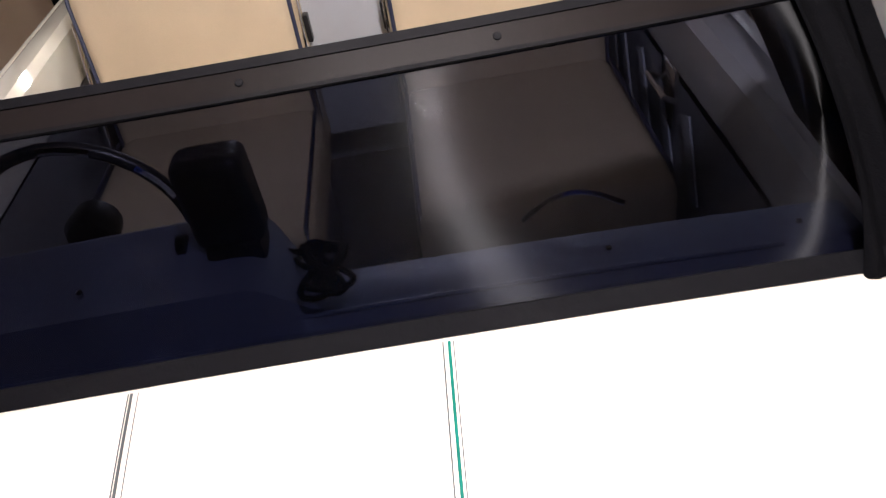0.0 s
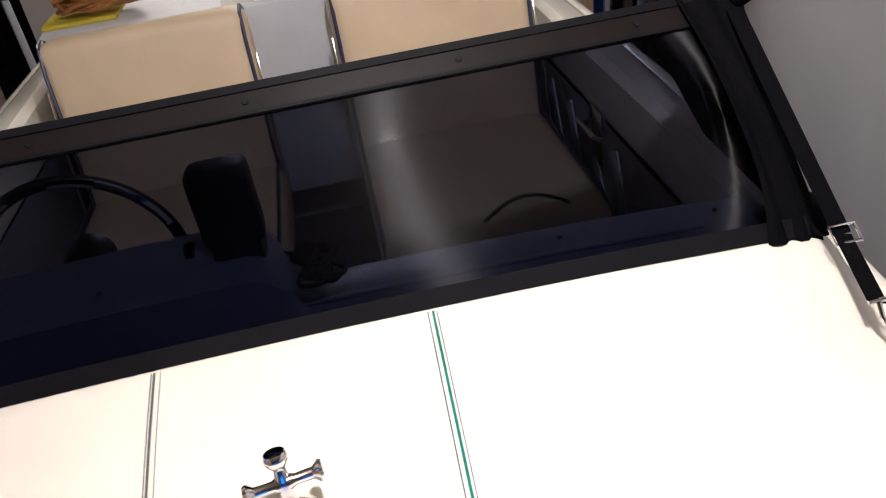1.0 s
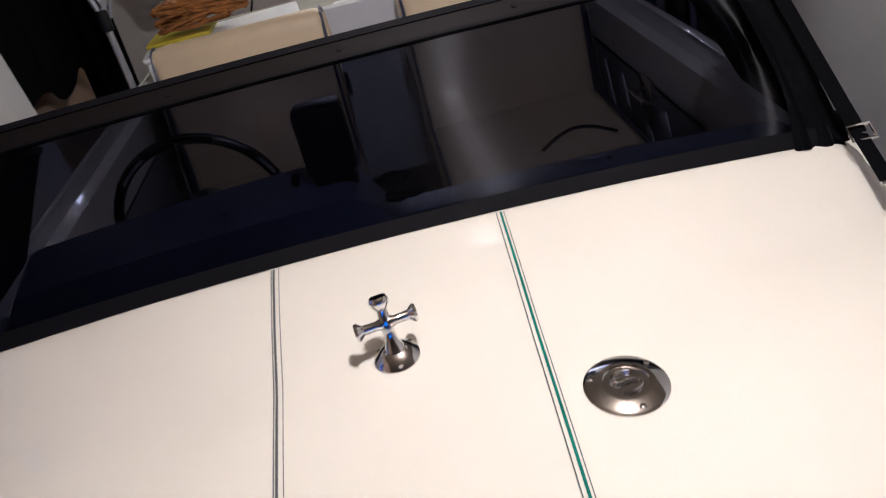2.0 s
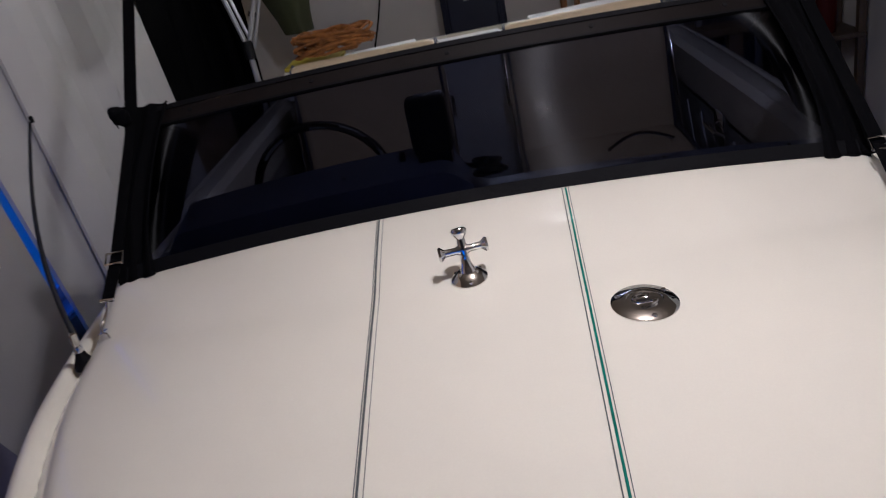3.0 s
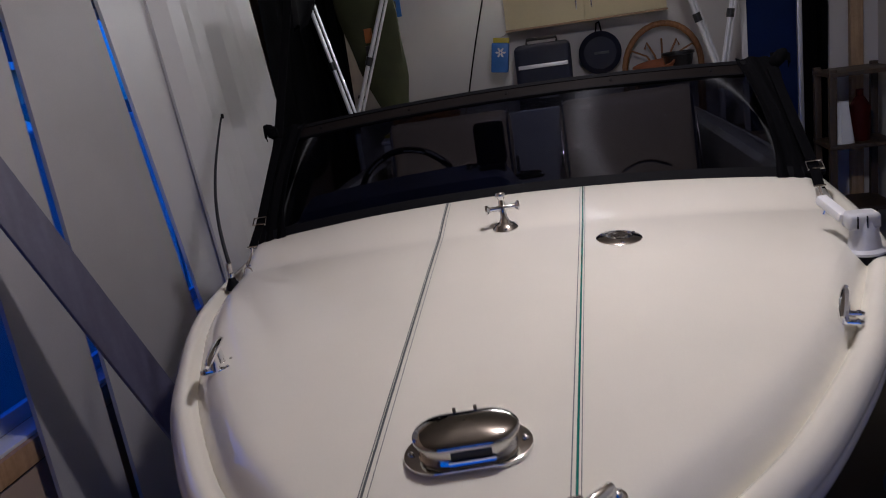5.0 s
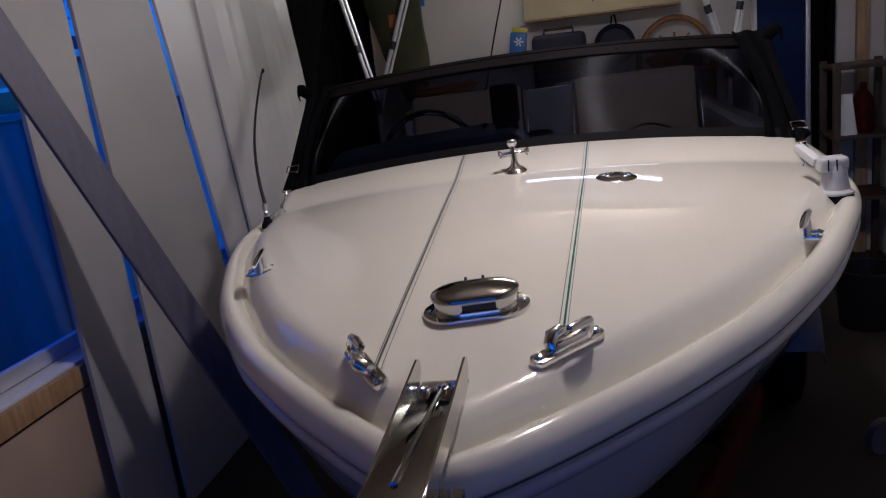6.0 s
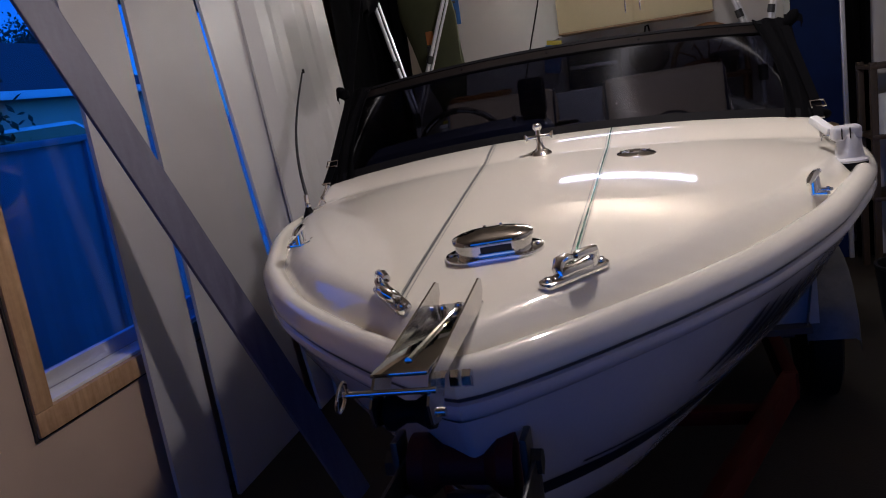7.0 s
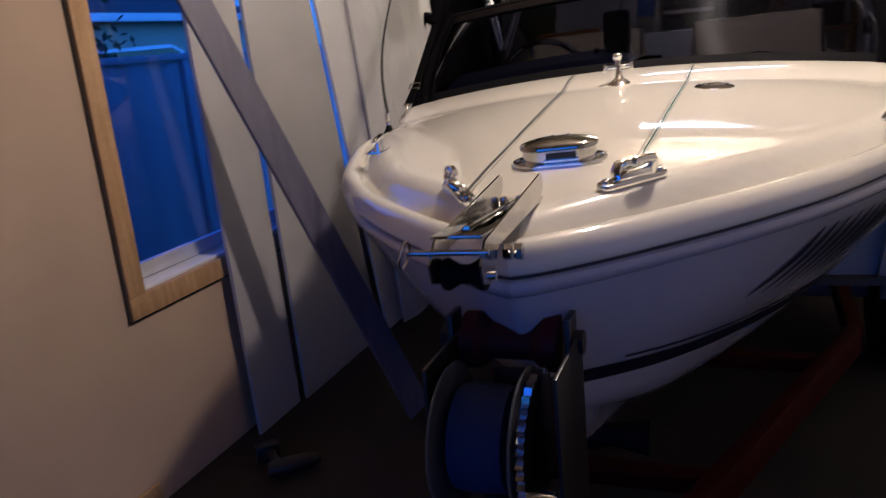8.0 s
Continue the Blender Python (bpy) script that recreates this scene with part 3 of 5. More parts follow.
# dash: a moulded shelf under the screen with a raised binnacle at the helm
def dash_row(x):
    ys, zs = screen_y(x) - 0.005, screen_z(x)
    hump = smooth01((0.035 - x) / 0.09) * smooth01((x + 0.70) / 0.05)
    return [(x, ys, zs - 0.012), (x, ys + 0.05, zs - 0.018), (x, ys + 0.075, zs - 0.018 - 0.006), (x, ys + 0.10, zs - 0.012 + 0.05 * hump),
            (x, ys + 0.165 + 0.06 * hump, zs - 0.016 + 0.080 * hump), (x, ys + 0.185 + 0.07 * hump, zs - 0.028 + 0.075 * hump), (x, ys + 0.19 + 0.075 * hump, 1.10), (x, ys + 0.10, 0.95)]


part("dashboard", grid([dash_row(x) for x in np.linspace(-0.74, 0.74, 90)]), DASH, boat, "blue-grey moulded dashboard")

# ---- windscreen ----
def screen_point(s, h, out=0.0):
    """s from -1 to 1 across, h from 0 at the deck to 1 at the top rail."""
    xb, xt = 0.752 * s, 0.735 * s
    b = Vector((xb, screen_y(xb) + 0.012, screen_z(xb) + 0.0))
    t = Vector((xt, 1.806 + 0.215 * xt * xt, 1.623 - 0.075 * xt * xt))
    p = b.lerp(t, h)
    p += Vector((0, -0.76, 0.65)) * (out + 0.012 * math.sin(math.pi * h))
    return p


SS = np.linspace(-1, 1, 61)
ws = part("windscreen", thick(grid([[screen_point(s, h) for h in np.linspace(0, 1, 9)] for s in SS]), 0.004), TINT, boat, "curved smoked acrylic windscreen in a dark frame")
def band(h0, h1, out, t, s0=-1, s1=1):
    return thick(grid([[screen_point(s, h, out) for h in (h0, (h0 + h1) / 2, h1)] for s in np.linspace(s0, s1, 61)]), t)
part("top_rail", band(0.905, 1.0, 0.006, 0.016), FRAME, ws, "bronze anodised top rail with screws")
part("rail_seal", band(0.995, 1.03, 0.009, 0.020), RUBBER, ws)
part("rail_groove", band(0.893, 0.908, 0.0075, 0.012), RUBBER, ws)
part("base_gasket", band(-0.02, 0.055, 0.004, 0.008), RUBBER, ws, "black rubber base gasket")
for s in (-0.80, -0.40, -0.003, 0.40, 0.78):
    p = screen_point(s, 0.952, 0.007)
    part("screw", lathe([(0.001, 0.002), (0.0045, 0.0015), (0.005, 0)], 12, Matrix.Translation(p) @ Vector((0, -0.76, 0.65)).to_track_quat("Z", "Y").to_matrix().to_4x4()), RUBBER, ws)
for s in (-1, 1):
    # raked side wing behind each corner
    def wing(v, h):
        b = Vector((s * (0.752 + 0.05 * v), screen_y(0.752) + 0.012 + 0.42 * v, 1.303 - 0.035 * v))
        t = Vector((s * (0.735 + 0.05 * v), 1.806 + 0.116 + 0.42 * v, 1.582 - 0.16 * v))
        return b.lerp(t, h)
    part("side_wing", thick(grid([[wing(v, h) for h in (0, 0.5, 1)] for v in np.linspace(0, 1, 8)]), 0.004), CLOTH, ws, "black cloth side curtain")
    part("corner_post", thick(grid([[wing(v, h) + Vector((s * 0.006, 0, 0)) for h in (-0.03, 0.5, 1.02)] for v in (-0.03, 0.05, 0.12)]), 0.012), RUBBER, ws)
    part("wing_rail", tube([wing(v, 1.0) for v in np.linspace(0, 1, 6)], 0.010, 8), FRAME, ws)
    # folded hood cloth gathered over the corner of the screen
    rows = []
    for h in np.linspace(-0.04, 1.05, 16):
        row = []
        for v in np.linspace(0, 1, 26):
            fold = 0.006 * math.sin(21 * v + 3 * h) + 0.004 * math.sin(9 * h + 11 * v)
            if v < 0.45:
                p = screen_point(s * (0.905 + 0.02 * math.sin(4 * h) + (0.095 - 0.02 * math.sin(4 * h)) * v / 0.45), h, 0.014 + fold)
            else:
                f = (v - 0.45) / 0.55
                p = wing(-0.01 + 0.30 * f, h) + Vector((s * (0.022 + fold + 0.015 * f * (1 - h) ** 2), -0.02 * (1 - f), 0))
            row.append(p)
        rows.append(row)
    part("hood_cloth", thick(grid(rows), 0.004), CLOTH, ws, "black folded hood cloth")
    lump = [(0.012, -0.05), (0.030, -0.035), (0.040, 0.0), (0.034, 0.03), (0.015, 0.05), (0.003, 0.055)]
    part("hood_knot", lathe([(r * 0.5, z * 0.6) for r, z in lump], 14, move(s * 0.765, 1.90, 1.595, 20, s * 35)), CLOTH, ws, "black knotted hood tie")
    if s > 0:
        part("hood_toe", lathe([(r * 0.8, z * 1.5) for r, z in lump], 14, Matrix.Translation((0.79, 1.70, 1.300)) @ pose(0, 0, 0, 82, 0, -20) @ Matrix.Diagonal((1, 0.55, 1, 1))), CLOTH, ws, "black cloth fold lying on the side deck")
    part("strap_end", thick(grid([[(s * (0.75 + 0.05 * a + 0.02 * math.sin(a * 3)), 1.93 + 0.01 * a, 1.60 - 0.015 * a * a + w) for w in (-0.012, 0.012)] for a in np.linspace(0, 1.3, 7)]), 0.003), CLOTH, ws, "loose black strap end")

# ---- deck fittings ----
def cross_bollard(at):
    e = part("cross_bollard", lathe([(0.004, 0.0), (0.030, 0.0), (0.030, 0.004), (0.024, 0.010), (0.015, 0.017), (0.004, 0.019)], 30), CHROME, boat, "polished chrome cross bollard")
    e.matrix_local = at
    lean = move(0, -0.004, 0, -25)
    part("post", lathe([(0.004, 0.006), (0.016, 0.008), (0.0125, 0.020), (0.0085, 0.030), (0.008, 0.042), (0.010, 0.050), (0.008, 0.058), (0.0072, 0.070), (0.011, 0.075), (0.0135, 0.080),
                        (0.0135, 0.084), (0.011, 0.088), (0.003, 0.089)], 24, lean), CHROME, e)
    prof = [(0.003, -0.042), (0.011, -0.041), (0.0125, -0.037), (0.010, -0.034), (0.0065, -0.030), (0.0060, -0.012), (0.009, -0.006), (0.009, 0.006), (0.0060, 0.012), (0.0065, 0.030),
            (0.010, 0.034), (0.0125, 0.037), (0.011, 0.041), (0.003, 0.042)]
    part("cross_bar", lathe(prof, 20, lean @ move(0, 0, 0.052, 0, 90)), CHROME, e)
    for k in range(3):
        a = k * 2.094 + 0.5
        part("bolt", lathe([(0.001, 0.009), (0.004, 0.008), (0.005, 0.004)], 10, move(0.0225 * math.cos(a), 0.0225 * math.sin(a), 0.002)), STEEL, e)
    return e


cross_bollard(seat_on_deck(-0.010, 1.325, 8))


def deck_filler(at):
    e = part("deck_filler", lathe([(0.002, 0.006), (0.030, 0.006), (0.031, 0.009), (0.036, 0.009), (0.040, 0.007), (0.052, 0.005), (0.056, 0.002), (0.056, 0.0)], 40), CHROME, boat, "round polished deck filler cap")
    e.matrix_local = at @ Matrix.Scale(0.88, 4)
    pts = [(0.016 * math.cos(a) * (1 if a < 3.14 else 1), 0.009 + 0.009 * math.sin(a), 0.008) for a in np.linspace(0.4, 4.2, 12)] + [(0.016 * math.cos(a), -0.009 + 0.009 * math.sin(a), 0.008) for a in np.linspace(1.1, -2.7, 12)]
    part("raised_mark", tube(pts, 0.003, 8), STEEL, e)
    for k in range(3):
        a = k * 2.094 + 0.3
        part("bolt", lathe([(0.001, 0.0085), (0.004, 0.0075), (0.005, 0.004)], 10, move(0.046 * math.cos(a), 0.046 * math.sin(a), 0)), STEEL, e)
    return e


deck_filler(seat_on_deck(0.245, 1.187, 20))


def cowl_vent(at):
    e = part("deck_vent", prism(stadium(0.168, 0.100, 18), 0.0, 0.006, 0.002), CHROME, boat, "polished stainless oval deck ventilator")
    e.matrix_local = at
    wrap = stadium(0.130, 0.076, 18)
    wrap = wrap + wrap[:1]
    part("cowl_wall", grid([[(x, y, z) for x, y in wrap] for z in (0.005, 0.012, 0.022, 0.030)]), STEEL, e)
    rim = stadium(0.138, 0.084, 18)
    dome = [[(x * f, y * f, 0.026 + z) for x, y in rim + rim[:1]] for f, z in ((0.96, 0.0), (1.0, 0.001), (1.0, 0.006), (0.97, 0.0085), (0.85, 0.0115), (0.6, 0.0155), (0.3, 0.018), (0.02, 0.019))]
    part("cowl_top", grid(dome), MIRROR, e, "mirror-like domed ventilator lid")
    part("vent_slot", box(0.004, -0.0382, 0.0185, 0.052, 0.003, 0.011, 0.002), BLACK, e, "dark rectangular air slot")
    part("slot_shield", bar((-0.026, -0.041, 0.0095), (0.034, -0.041, 0.0095), 0.007, 0.002, face=(0, 1, 0)), CHROME, e)
    for x in (-0.012, 0.016):
        part("clip_tab", box(x, 0.041, 0.034, 0.005, 0.004, 0.012, 0.001), CHROME, e)
    for x in (-0.074, 0.074):
        part("bolt", lathe([(0.001, 0.010), (0.004, 0.0085), (0.005, 0.005)], 10, move(x, 0, 0)), STEEL, e)
    return e


cowl_vent(seat_on_deck(-0.004, 0.405, 9))


def fairlead(at, flip):
    e = part("fairlead", prism(stadium(0.132, 0.026, 10), 0.0, 0.009, 0.004), CHROME, boat, "chromed bow fairlead with curled horns")
    e.matrix_local = at
    part("chock", tube([(-0.036, 0, 0.008), (-0.026, 0, 0.013), (0.0, 0, 0.012), (0.026, 0, 0.013), (0.036, 0, 0.008)], [0.006, 0.0115, 0.0095, 0.0115, 0.006], 14), CHROME, e)
    k = -flip
    part("short_horn", tube([(-k * 0.026, 0, 0.010), (-k * 0.028, k * 0.004, 0.020), (-k * 0.022, k * 0.008, 0.027), (-k * 0.008, k * 0.009, 0.028), (k * 0.004, k * 0.008, 0.026)], [0.011, 0.010, 0.0095, 0.0085, 0.006], 12), CHROME, e)
    part("long_horn", tube([(k * 0.034, 0, 0.010), (k * 0.037, -k * 0.003, 0.024), (k * 0.031, -k * 0.008, 0.035), (k * 0.014, -k * 0.010, 0.038), (-k * 0.006, -k * 0.009, 0.037)], [0.010, 0.0085, 0.0075, 0.007, 0.006], 12), CHROME, e)
    for x in (-0.053, 0.053):
        part("bolt", lathe([(0.001, 0.0145), (0.005, 0.0135), (0.0075, 0.010), (0.0075, 0.007)], 12, move(x, 0, 0)), STEEL, e)
        part("bolt_slot", box(x, 0, 0.0145, 0.009, 0.0015, 0.001, 0), BLACK, e)
    return e


fairlead(seat_on_deck(-0.141, 0.240, -54), 1)
fairlead(seat_on_deck(0.137, 0.257, 46), -1)


def horn_cleat(at):
    e = part("cleat", tube([(0, -0.068, 0.028), (0, -0.05, 0.031), (0, -0.02, 0.033), (0, 0.02, 0.033), (0, 0.05, 0.031), (0, 0.068, 0.028)], [0.003, 0.006, 0.0075, 0.0075, 0.006, 0.003], 12), CHROME, boat, "chromed horn cleat")
    e.matrix_local = at @ Matrix.Scale(1.12, 4)
    for y in (-0.018, 0.018):
        part("cleat_foot", join(prism(stadium(0.056, 0.015, 8), 0, 0.005, 0.002, move(0, y, 0)), tube([(0, y, 0.003), (0, y, 0.03)], [0.009, 0.006], 12)), CHROME, e)
        for x in (-0.019, 0.019):
            part("bolt", lathe([(0.001, 0.008), (0.0035, 0.007), (0.004, 0.004)], 10, move(x, y, 0)), STEEL, e)
    return e


def flat_on_deck(x, y, yaw):
    return move(x, y, deck_z(x, y) - 0.002, 0, 0, yaw)


horn_cleat(flat_on_deck(0.585, 0.835, -20))
horn_cleat(flat_on_deck(-0.535, 0.805, 14))

# stemhead roller: a folded channel with tall cheeks, a keeper pin and a rubber roller
TILT = move(0, 0.18, 1.252) @ pose(0, 0, 0, -4, 0, 0) @ move(0, -0.18, -1.252)
roller = part("bow_roller", box(-0.018, 0.02, 1.252, 0.062, 0.32, 0.004, 0.001, TILT), MIRROR, boat, "stainless stemhead roller bracket")
for x in (-0.049, 0.013):
    cheek = prism([(-0.15, 1.222), (-0.155, 1.245), (-0.13, 1.268), (0.165, 1.291), (0.178, 1.286), (0.176, 1.27), (0.15, 1.252), (-0.08, 1.248), (-0.10, 1.226), (-0.125, 1.214)], -0.0015, 0.0015)
    cheek.transform(Matrix(((0, 0, 1, x), (1, 0, 0, 0), (0, 1, 0, 0), (0, 0, 0, 1))))
    part("cheek", cheek, STEEL, roller, smooth=False)
for x, y in ((-0.040, 0.150), (-0.018, 0.155), (0.004, 0.160), (-0.026, 0.065), (-0.022, -0.02)):
    part("bolt", lathe([(0.001, 0.0085), (0.0055, 0.007), (0.0065, 0.003), (0.009, 0.002), (0.009, 0)], 14, move(x, y, 1.2535)), CHROME, roller)
part("centre_rib", tube([(-0.018, y, 1.254) for y in (-0.10, 0.0, 0.10, 0.17)], [0.0045, 0.004, 0.0035, 0.002], 8), MIRROR, roller).matrix_local = TILT
part("keeper_pin", join(tube([(-0.080, -0.145, 1.258), (0.022, -0.145, 1.258)], 0.0035, 12),
                        tube([(-0.082 + 0.004 * math.sin(a), -0.145 + 0.014 * math.cos(a), 1.256 + 0.016 * math.sin(a)) for a in np.linspace(0, 2 * math.pi, 20)[:-1]], 0.0018, 8, closed=True)), CHROME, roller, "keeper pin with a split ring")
part("roller_wheel", lathe([(0.004, -0.026), (0.019, -0.026), (0.020, -0.020), (0.012, -0.006), (0.012, 0.006), (0.020, 0.020), (0.019, 0.026), (0.004, 0.026)], 26, move(-0.018, -0.118, 1.224, 0, 90)), RUBBER, roller, "black rubber anchor roller")
part("roller_axle", tube([(-0.056, -0.118, 1.222), (0.020, -0.118, 1.222)], 0.005, 12), CHROME, roller)
part("axle_nut", join(lathe([(0.003, 0), (0.0105, 0.0), (0.0105, 0.010), (0.003, 0.011)], 6, move(0.015, -0.06, 1.235, 0, 90)),
                      lathe([(0.003, 0), (0.0105, 0.0), (0.0105, 0.010), (0.003, 0.011)], 6, move(0.029, -0.06, 1.235, 0, 90))), CHROME, roller)

# whip aerial
ax, ay = -0.783, 1.437
az = deck_z(ax, ay)
rod = [(ax - 0.034 * math.sin(math.pi * f * 0.9) * (1 - f * 0.4) + 0.022 * f * f, ay + 0.005 + 0.12 * f, az + 0.065 + 0.387 * f) for f in np.linspace(0, 1, 17)]
aerial = part("whip_aerial", tube(rod, [0.0058 - 0.003 * k / 16 for k in range(17)], 10), BLACK, boat, "black flexible whip aerial")
part("aerial_foot", lathe([(0.002, -0.004), (0.021, -0.004), (0.020, 0.004), (0.011, 0.022), (0.009, 0.030), (0.003, 0.032)], 20, move(ax, ay, az)), RUBBER, aerial)
part("ferrule", lathe([(0.002, 0.0), (0.008, 0.0), (0.0085, 0.012), (0.006, 0.016), (0.008, 0.022), (0.0075, 0.042), (0.002, 0.045)], 16, move(ax, ay, az + 0.028)), CHROME, aerial)
part("tip", lathe([(0.001, 0), (0.004, 0.001), (0.004, 0.012), (0.001, 0.014)], 10, move(ax + 0.020, ay + 0.125, az + 0.448)), RUBBER, aerial)

# stern-facing navigation lamp on a dark wedge
NX, NY = 0.738, 1.185
lz = deck_z(NX, NY)
LENS = mat("frosted_grey_plastic", (0.52, 0.52, 0.53), 0.3, var=0.12, scale=20, bump=0.01)
nav = part("nav_lamp", lathe([(0.004, 0.014), (0.042, 0.016), (0.042, 0.021), (0.033, 0.027), (0.029, 0.050), (0.026, 0.085), (0.020, 0.094), (0.003, 0.096)], 30, move(NX, NY, lz)), LENS, boat, "frosted plastic navigation lamp on a black wedge")
part("lamp_base", lathe([(0.003, -0.012), (0.036, -0.012), (0.041, 0.006), (0.040, 0.016), (0.003, 0.017)], 30, move(NX, NY, lz)), RUBBER, nav, "black wedge base")
part("lamp_head", box(NX - 0.006, NY, lz + 0.086, 0.064, 0.050, 0.034, 0.010, None, 3), LENS, nav)
for k in (-0.014, 0.004):
    part("head_groove", box(NX - 0.006 + k, NY - 0.0255, lz + 0.086, 0.003, 0.003, 0.026, 0.001), RUBBER, nav)
part("lamp_arm", bar((NX - 0.034, NY + 0.010, lz + 0.090), (NX - 0.060, NY + 0.080, lz + 0.120), 0.024, 0.020, 0.006, face=(0, 0, 1)), WHITEPL, nav, "white angled arm")

# hood straps with buckle and snap hook at both ends of the screen
for s, bx, by, bz, hx, hy in ((-1, -0.742, 1.612, 1.366, -0.748, 1.475), (1, 0.758, 1.580, 1.340, 0.738, 1.410)):
    hz = deck_z(hx, hy)
    top, mid, low = Vector((s * 0.742, 1.885, 1.575)), Vector((bx, by, bz)), Vector((hx * 0.998, hy + 0.055, hz + 0.055))
    e = part("hood_strap", join(bar(top, mid, 0.026, 0.003, 0.001, face=(0, -1, 0.5)), bar(mid, low, 0.026, 0.003, 0.001, face=(0, -1, 0.5))), CLOTH, boat, "black webbing hood strap")
    if s < 0:
        up = Vector((-0.775, 2.34, 2.02))
        part("hood_tension_strap", bar(top, up, 0.030, 0.004, 0.001, face=(0, -1, 0.5)), CLOTH, e, "black webbing running up to the folded hood")
        part("strap_tab", box(top.x - 0.012, top.y, top.z + 0.02, 0.03, 0.02, 0.03, 0.008), CLOTH, e)
        rows = []
        for g in np.linspace(0, 1, 9):
            front = [up + Vector((-0.02 + 0.012 * math.sin(7 * u + 3 * g), 0.06 + 0.62 * u * (0.25 + 0.75 * g), -0.10 + 0.30 * g + 0.015 * math.sin(8 * u))) for u in np.linspace(0, 1, 14)]
            back = [p + Vector((-0.03, 0.004, 0)) for p in front[::-1]]
            rows.append(front + back + front[:1])
        part("folded_hood", grid(rows), CLOTH, e, "black folded hood end hanging over the side")
    d = (mid - top).normalized()
    q = Matrix((Vector((1, 0, 0)), Vector((1, 0, 0)).cross(d) * -1, d)).transposed().to_4x4()
    q.translation = mid + Vector((0, -0.005, 0.004))
    ring = [(-0.019, 0, -0.013), (0.019, 0, -0.013), (0.019, 0, 0.013), (-0.019, 0, 0.013)]
    bk = tube(ring, 0.0028, 8, closed=True)
    bk.transform(q)
    part("buckle", bk, CHROME, e, "rectangular chrome buckle")
    part("swivel", join(tube([low + Vector((-0.014, 0, 0.004)), low + Vector((0.014, 0, 0.004))], 0.003, 8), tube([low, low + Vector((0, -0.012, -0.014))], [0.005, 0.004], 10)), CHROME, e)
    hook = [low + Vector((0, -0.012, -0.014)), low + Vector((0.006 * s, -0.024, -0.026)), low + Vector((0.010 * s, -0.038, -0.034)), low + Vector((0.004 * s, -0.050, -0.040)), low + Vector((-0.006 * s, -0.046, -0.036))]
    part("snap_hook", join(tube(hook, [0.004, 0.0035, 0.003, 0.003, 0.002], 10), tube([hook[0], hook[3]], 0.0022, 8)), CHROME, e, "chrome snap hook")
    part("deck_eye", tube([(hx - 0.012, hy, hz), (hx - 0.008, hy, hz + 0.012), (hx, hy, hz + 0.016), (hx + 0.008, hy, hz + 0.012), (hx + 0.012, hy, hz)], 0.0025, 8), CHROME, e)

# ---- helm ----
hub = Vector((-0.372, 2.015, 1.298))
wheel_m = Matrix.Translation(hub) @ pose(0, 0, 0, 90, 0, 0) @ Matrix.Scale(0.86, 4)
wheel = part("steering_wheel", tube([(0.20 * math.cos(a), 0.20 * math.sin(a), 0.02) for a in np.linspace(0, 2 * math.pi, 49)[:-1]], 0.0125, 12, closed=True), BLACK, boat, "black three-spoke steering wheel with chrome inserts")
wheel.matrix_local = wheel_m
for a in (-0.45, math.pi + 0.45, math.pi * 1.5):
    part("spoke", bar((0.03 * math.cos(a), 0.03 * math.sin(a), 0.0), (0.18 * math.cos(a), 0.18 * math.sin(a), 0.018), 0.022, 0.006, face=(0, 0, 1)), BLACK, wheel)
part("hub_cap", lathe([(0.003, -0.06), (0.045, -0.05), (0.05, 0.0), (0.040, 0.018), (0.003, 0.022)], 24), BLACK, wheel)
for a0 in (0.35, 1.15, 2.0):
    part("rim_insert", tube([(0.20 * math.cos(a), 0.20 * math.sin(a), 0.0235) for a in np.linspace(a0, a0 + 0.42, 9)], 0.0105, 8), CHROME, wheel, "chrome rim insert")
part("steering_column", tube([hub + Vector((0, -0.03, -0.02)), hub + Vector((0, -0.22, -0.08))], 0.028, 14), BLACK, boat)

gz = screen_z(0) - 0.005
sounder = part("fish_finder", box(-0.066, 1.775, gz + 0.125, 0.088, 0.06, 0.125, 0.018, None, 3), BLACK, boat, "black fish finder under its cover")
part("bracket", join(box(-0.065, 1.77, gz + 0.02, 0.075, 0.06, 0.10, 0.012), lathe([(0.01, 0), (0.05, 0.0), (0.048, 0.012), (0.02, 0.02)], 20, move(-0.065, 1.765, gz - 0.005))), BLACK, sounder)
part("knob", lathe([(0.002, 0), (0.014, 0.0), (0.014, 0.012), (0.002, 0.014)], 14, move(-0.13, 1.775, gz + 0.06, 0, -90)), BLACK, sounder)
coil = []
for k in range(96):
    a = k * 0.36
    lobe = 0.30 * math.sin(a * 0.13)
    u, v = 0.018 * math.sin(2 * a) + 0.016 * math.cos(a * 0.37), 0.058 * math.cos(a) * (0.8 + 0.2 * math.sin(a * 0.21))
    coil.append((0.042 + u + 0.30 * v * lobe - 0.20 * v, 1.722 + v, gz + 0.018 + 0.16 * max(0, v) + 0.012 * abs(math.sin(a * 0.5))))
part("cable_coil", tube([(-0.03, 1.78, gz + 0.03), (0.0, 1.775, gz + 0.02)] + coil, 0.0042, 6), RUBBER, boat, "bundled black power cable")
part("dash_ledge", tube([(x, screen_y(x) + 0.086, screen_z(x) - 0.012) for x in np.linspace(-0.02, 0.62, 12)], 0.0035, 6), DASH, boat)
part("grab_cable", tube([(0.30 + 0.14 * u, 1.80 + 0.02 * math.sin(3.1 * u), screen_z(0.3) - 0.008 + 0.02 * math.sin(3.1 * u)) for u in np.linspace(0, 1, 9)], 0.004, 8), CHROME, boat, "thin chrome grab loop")
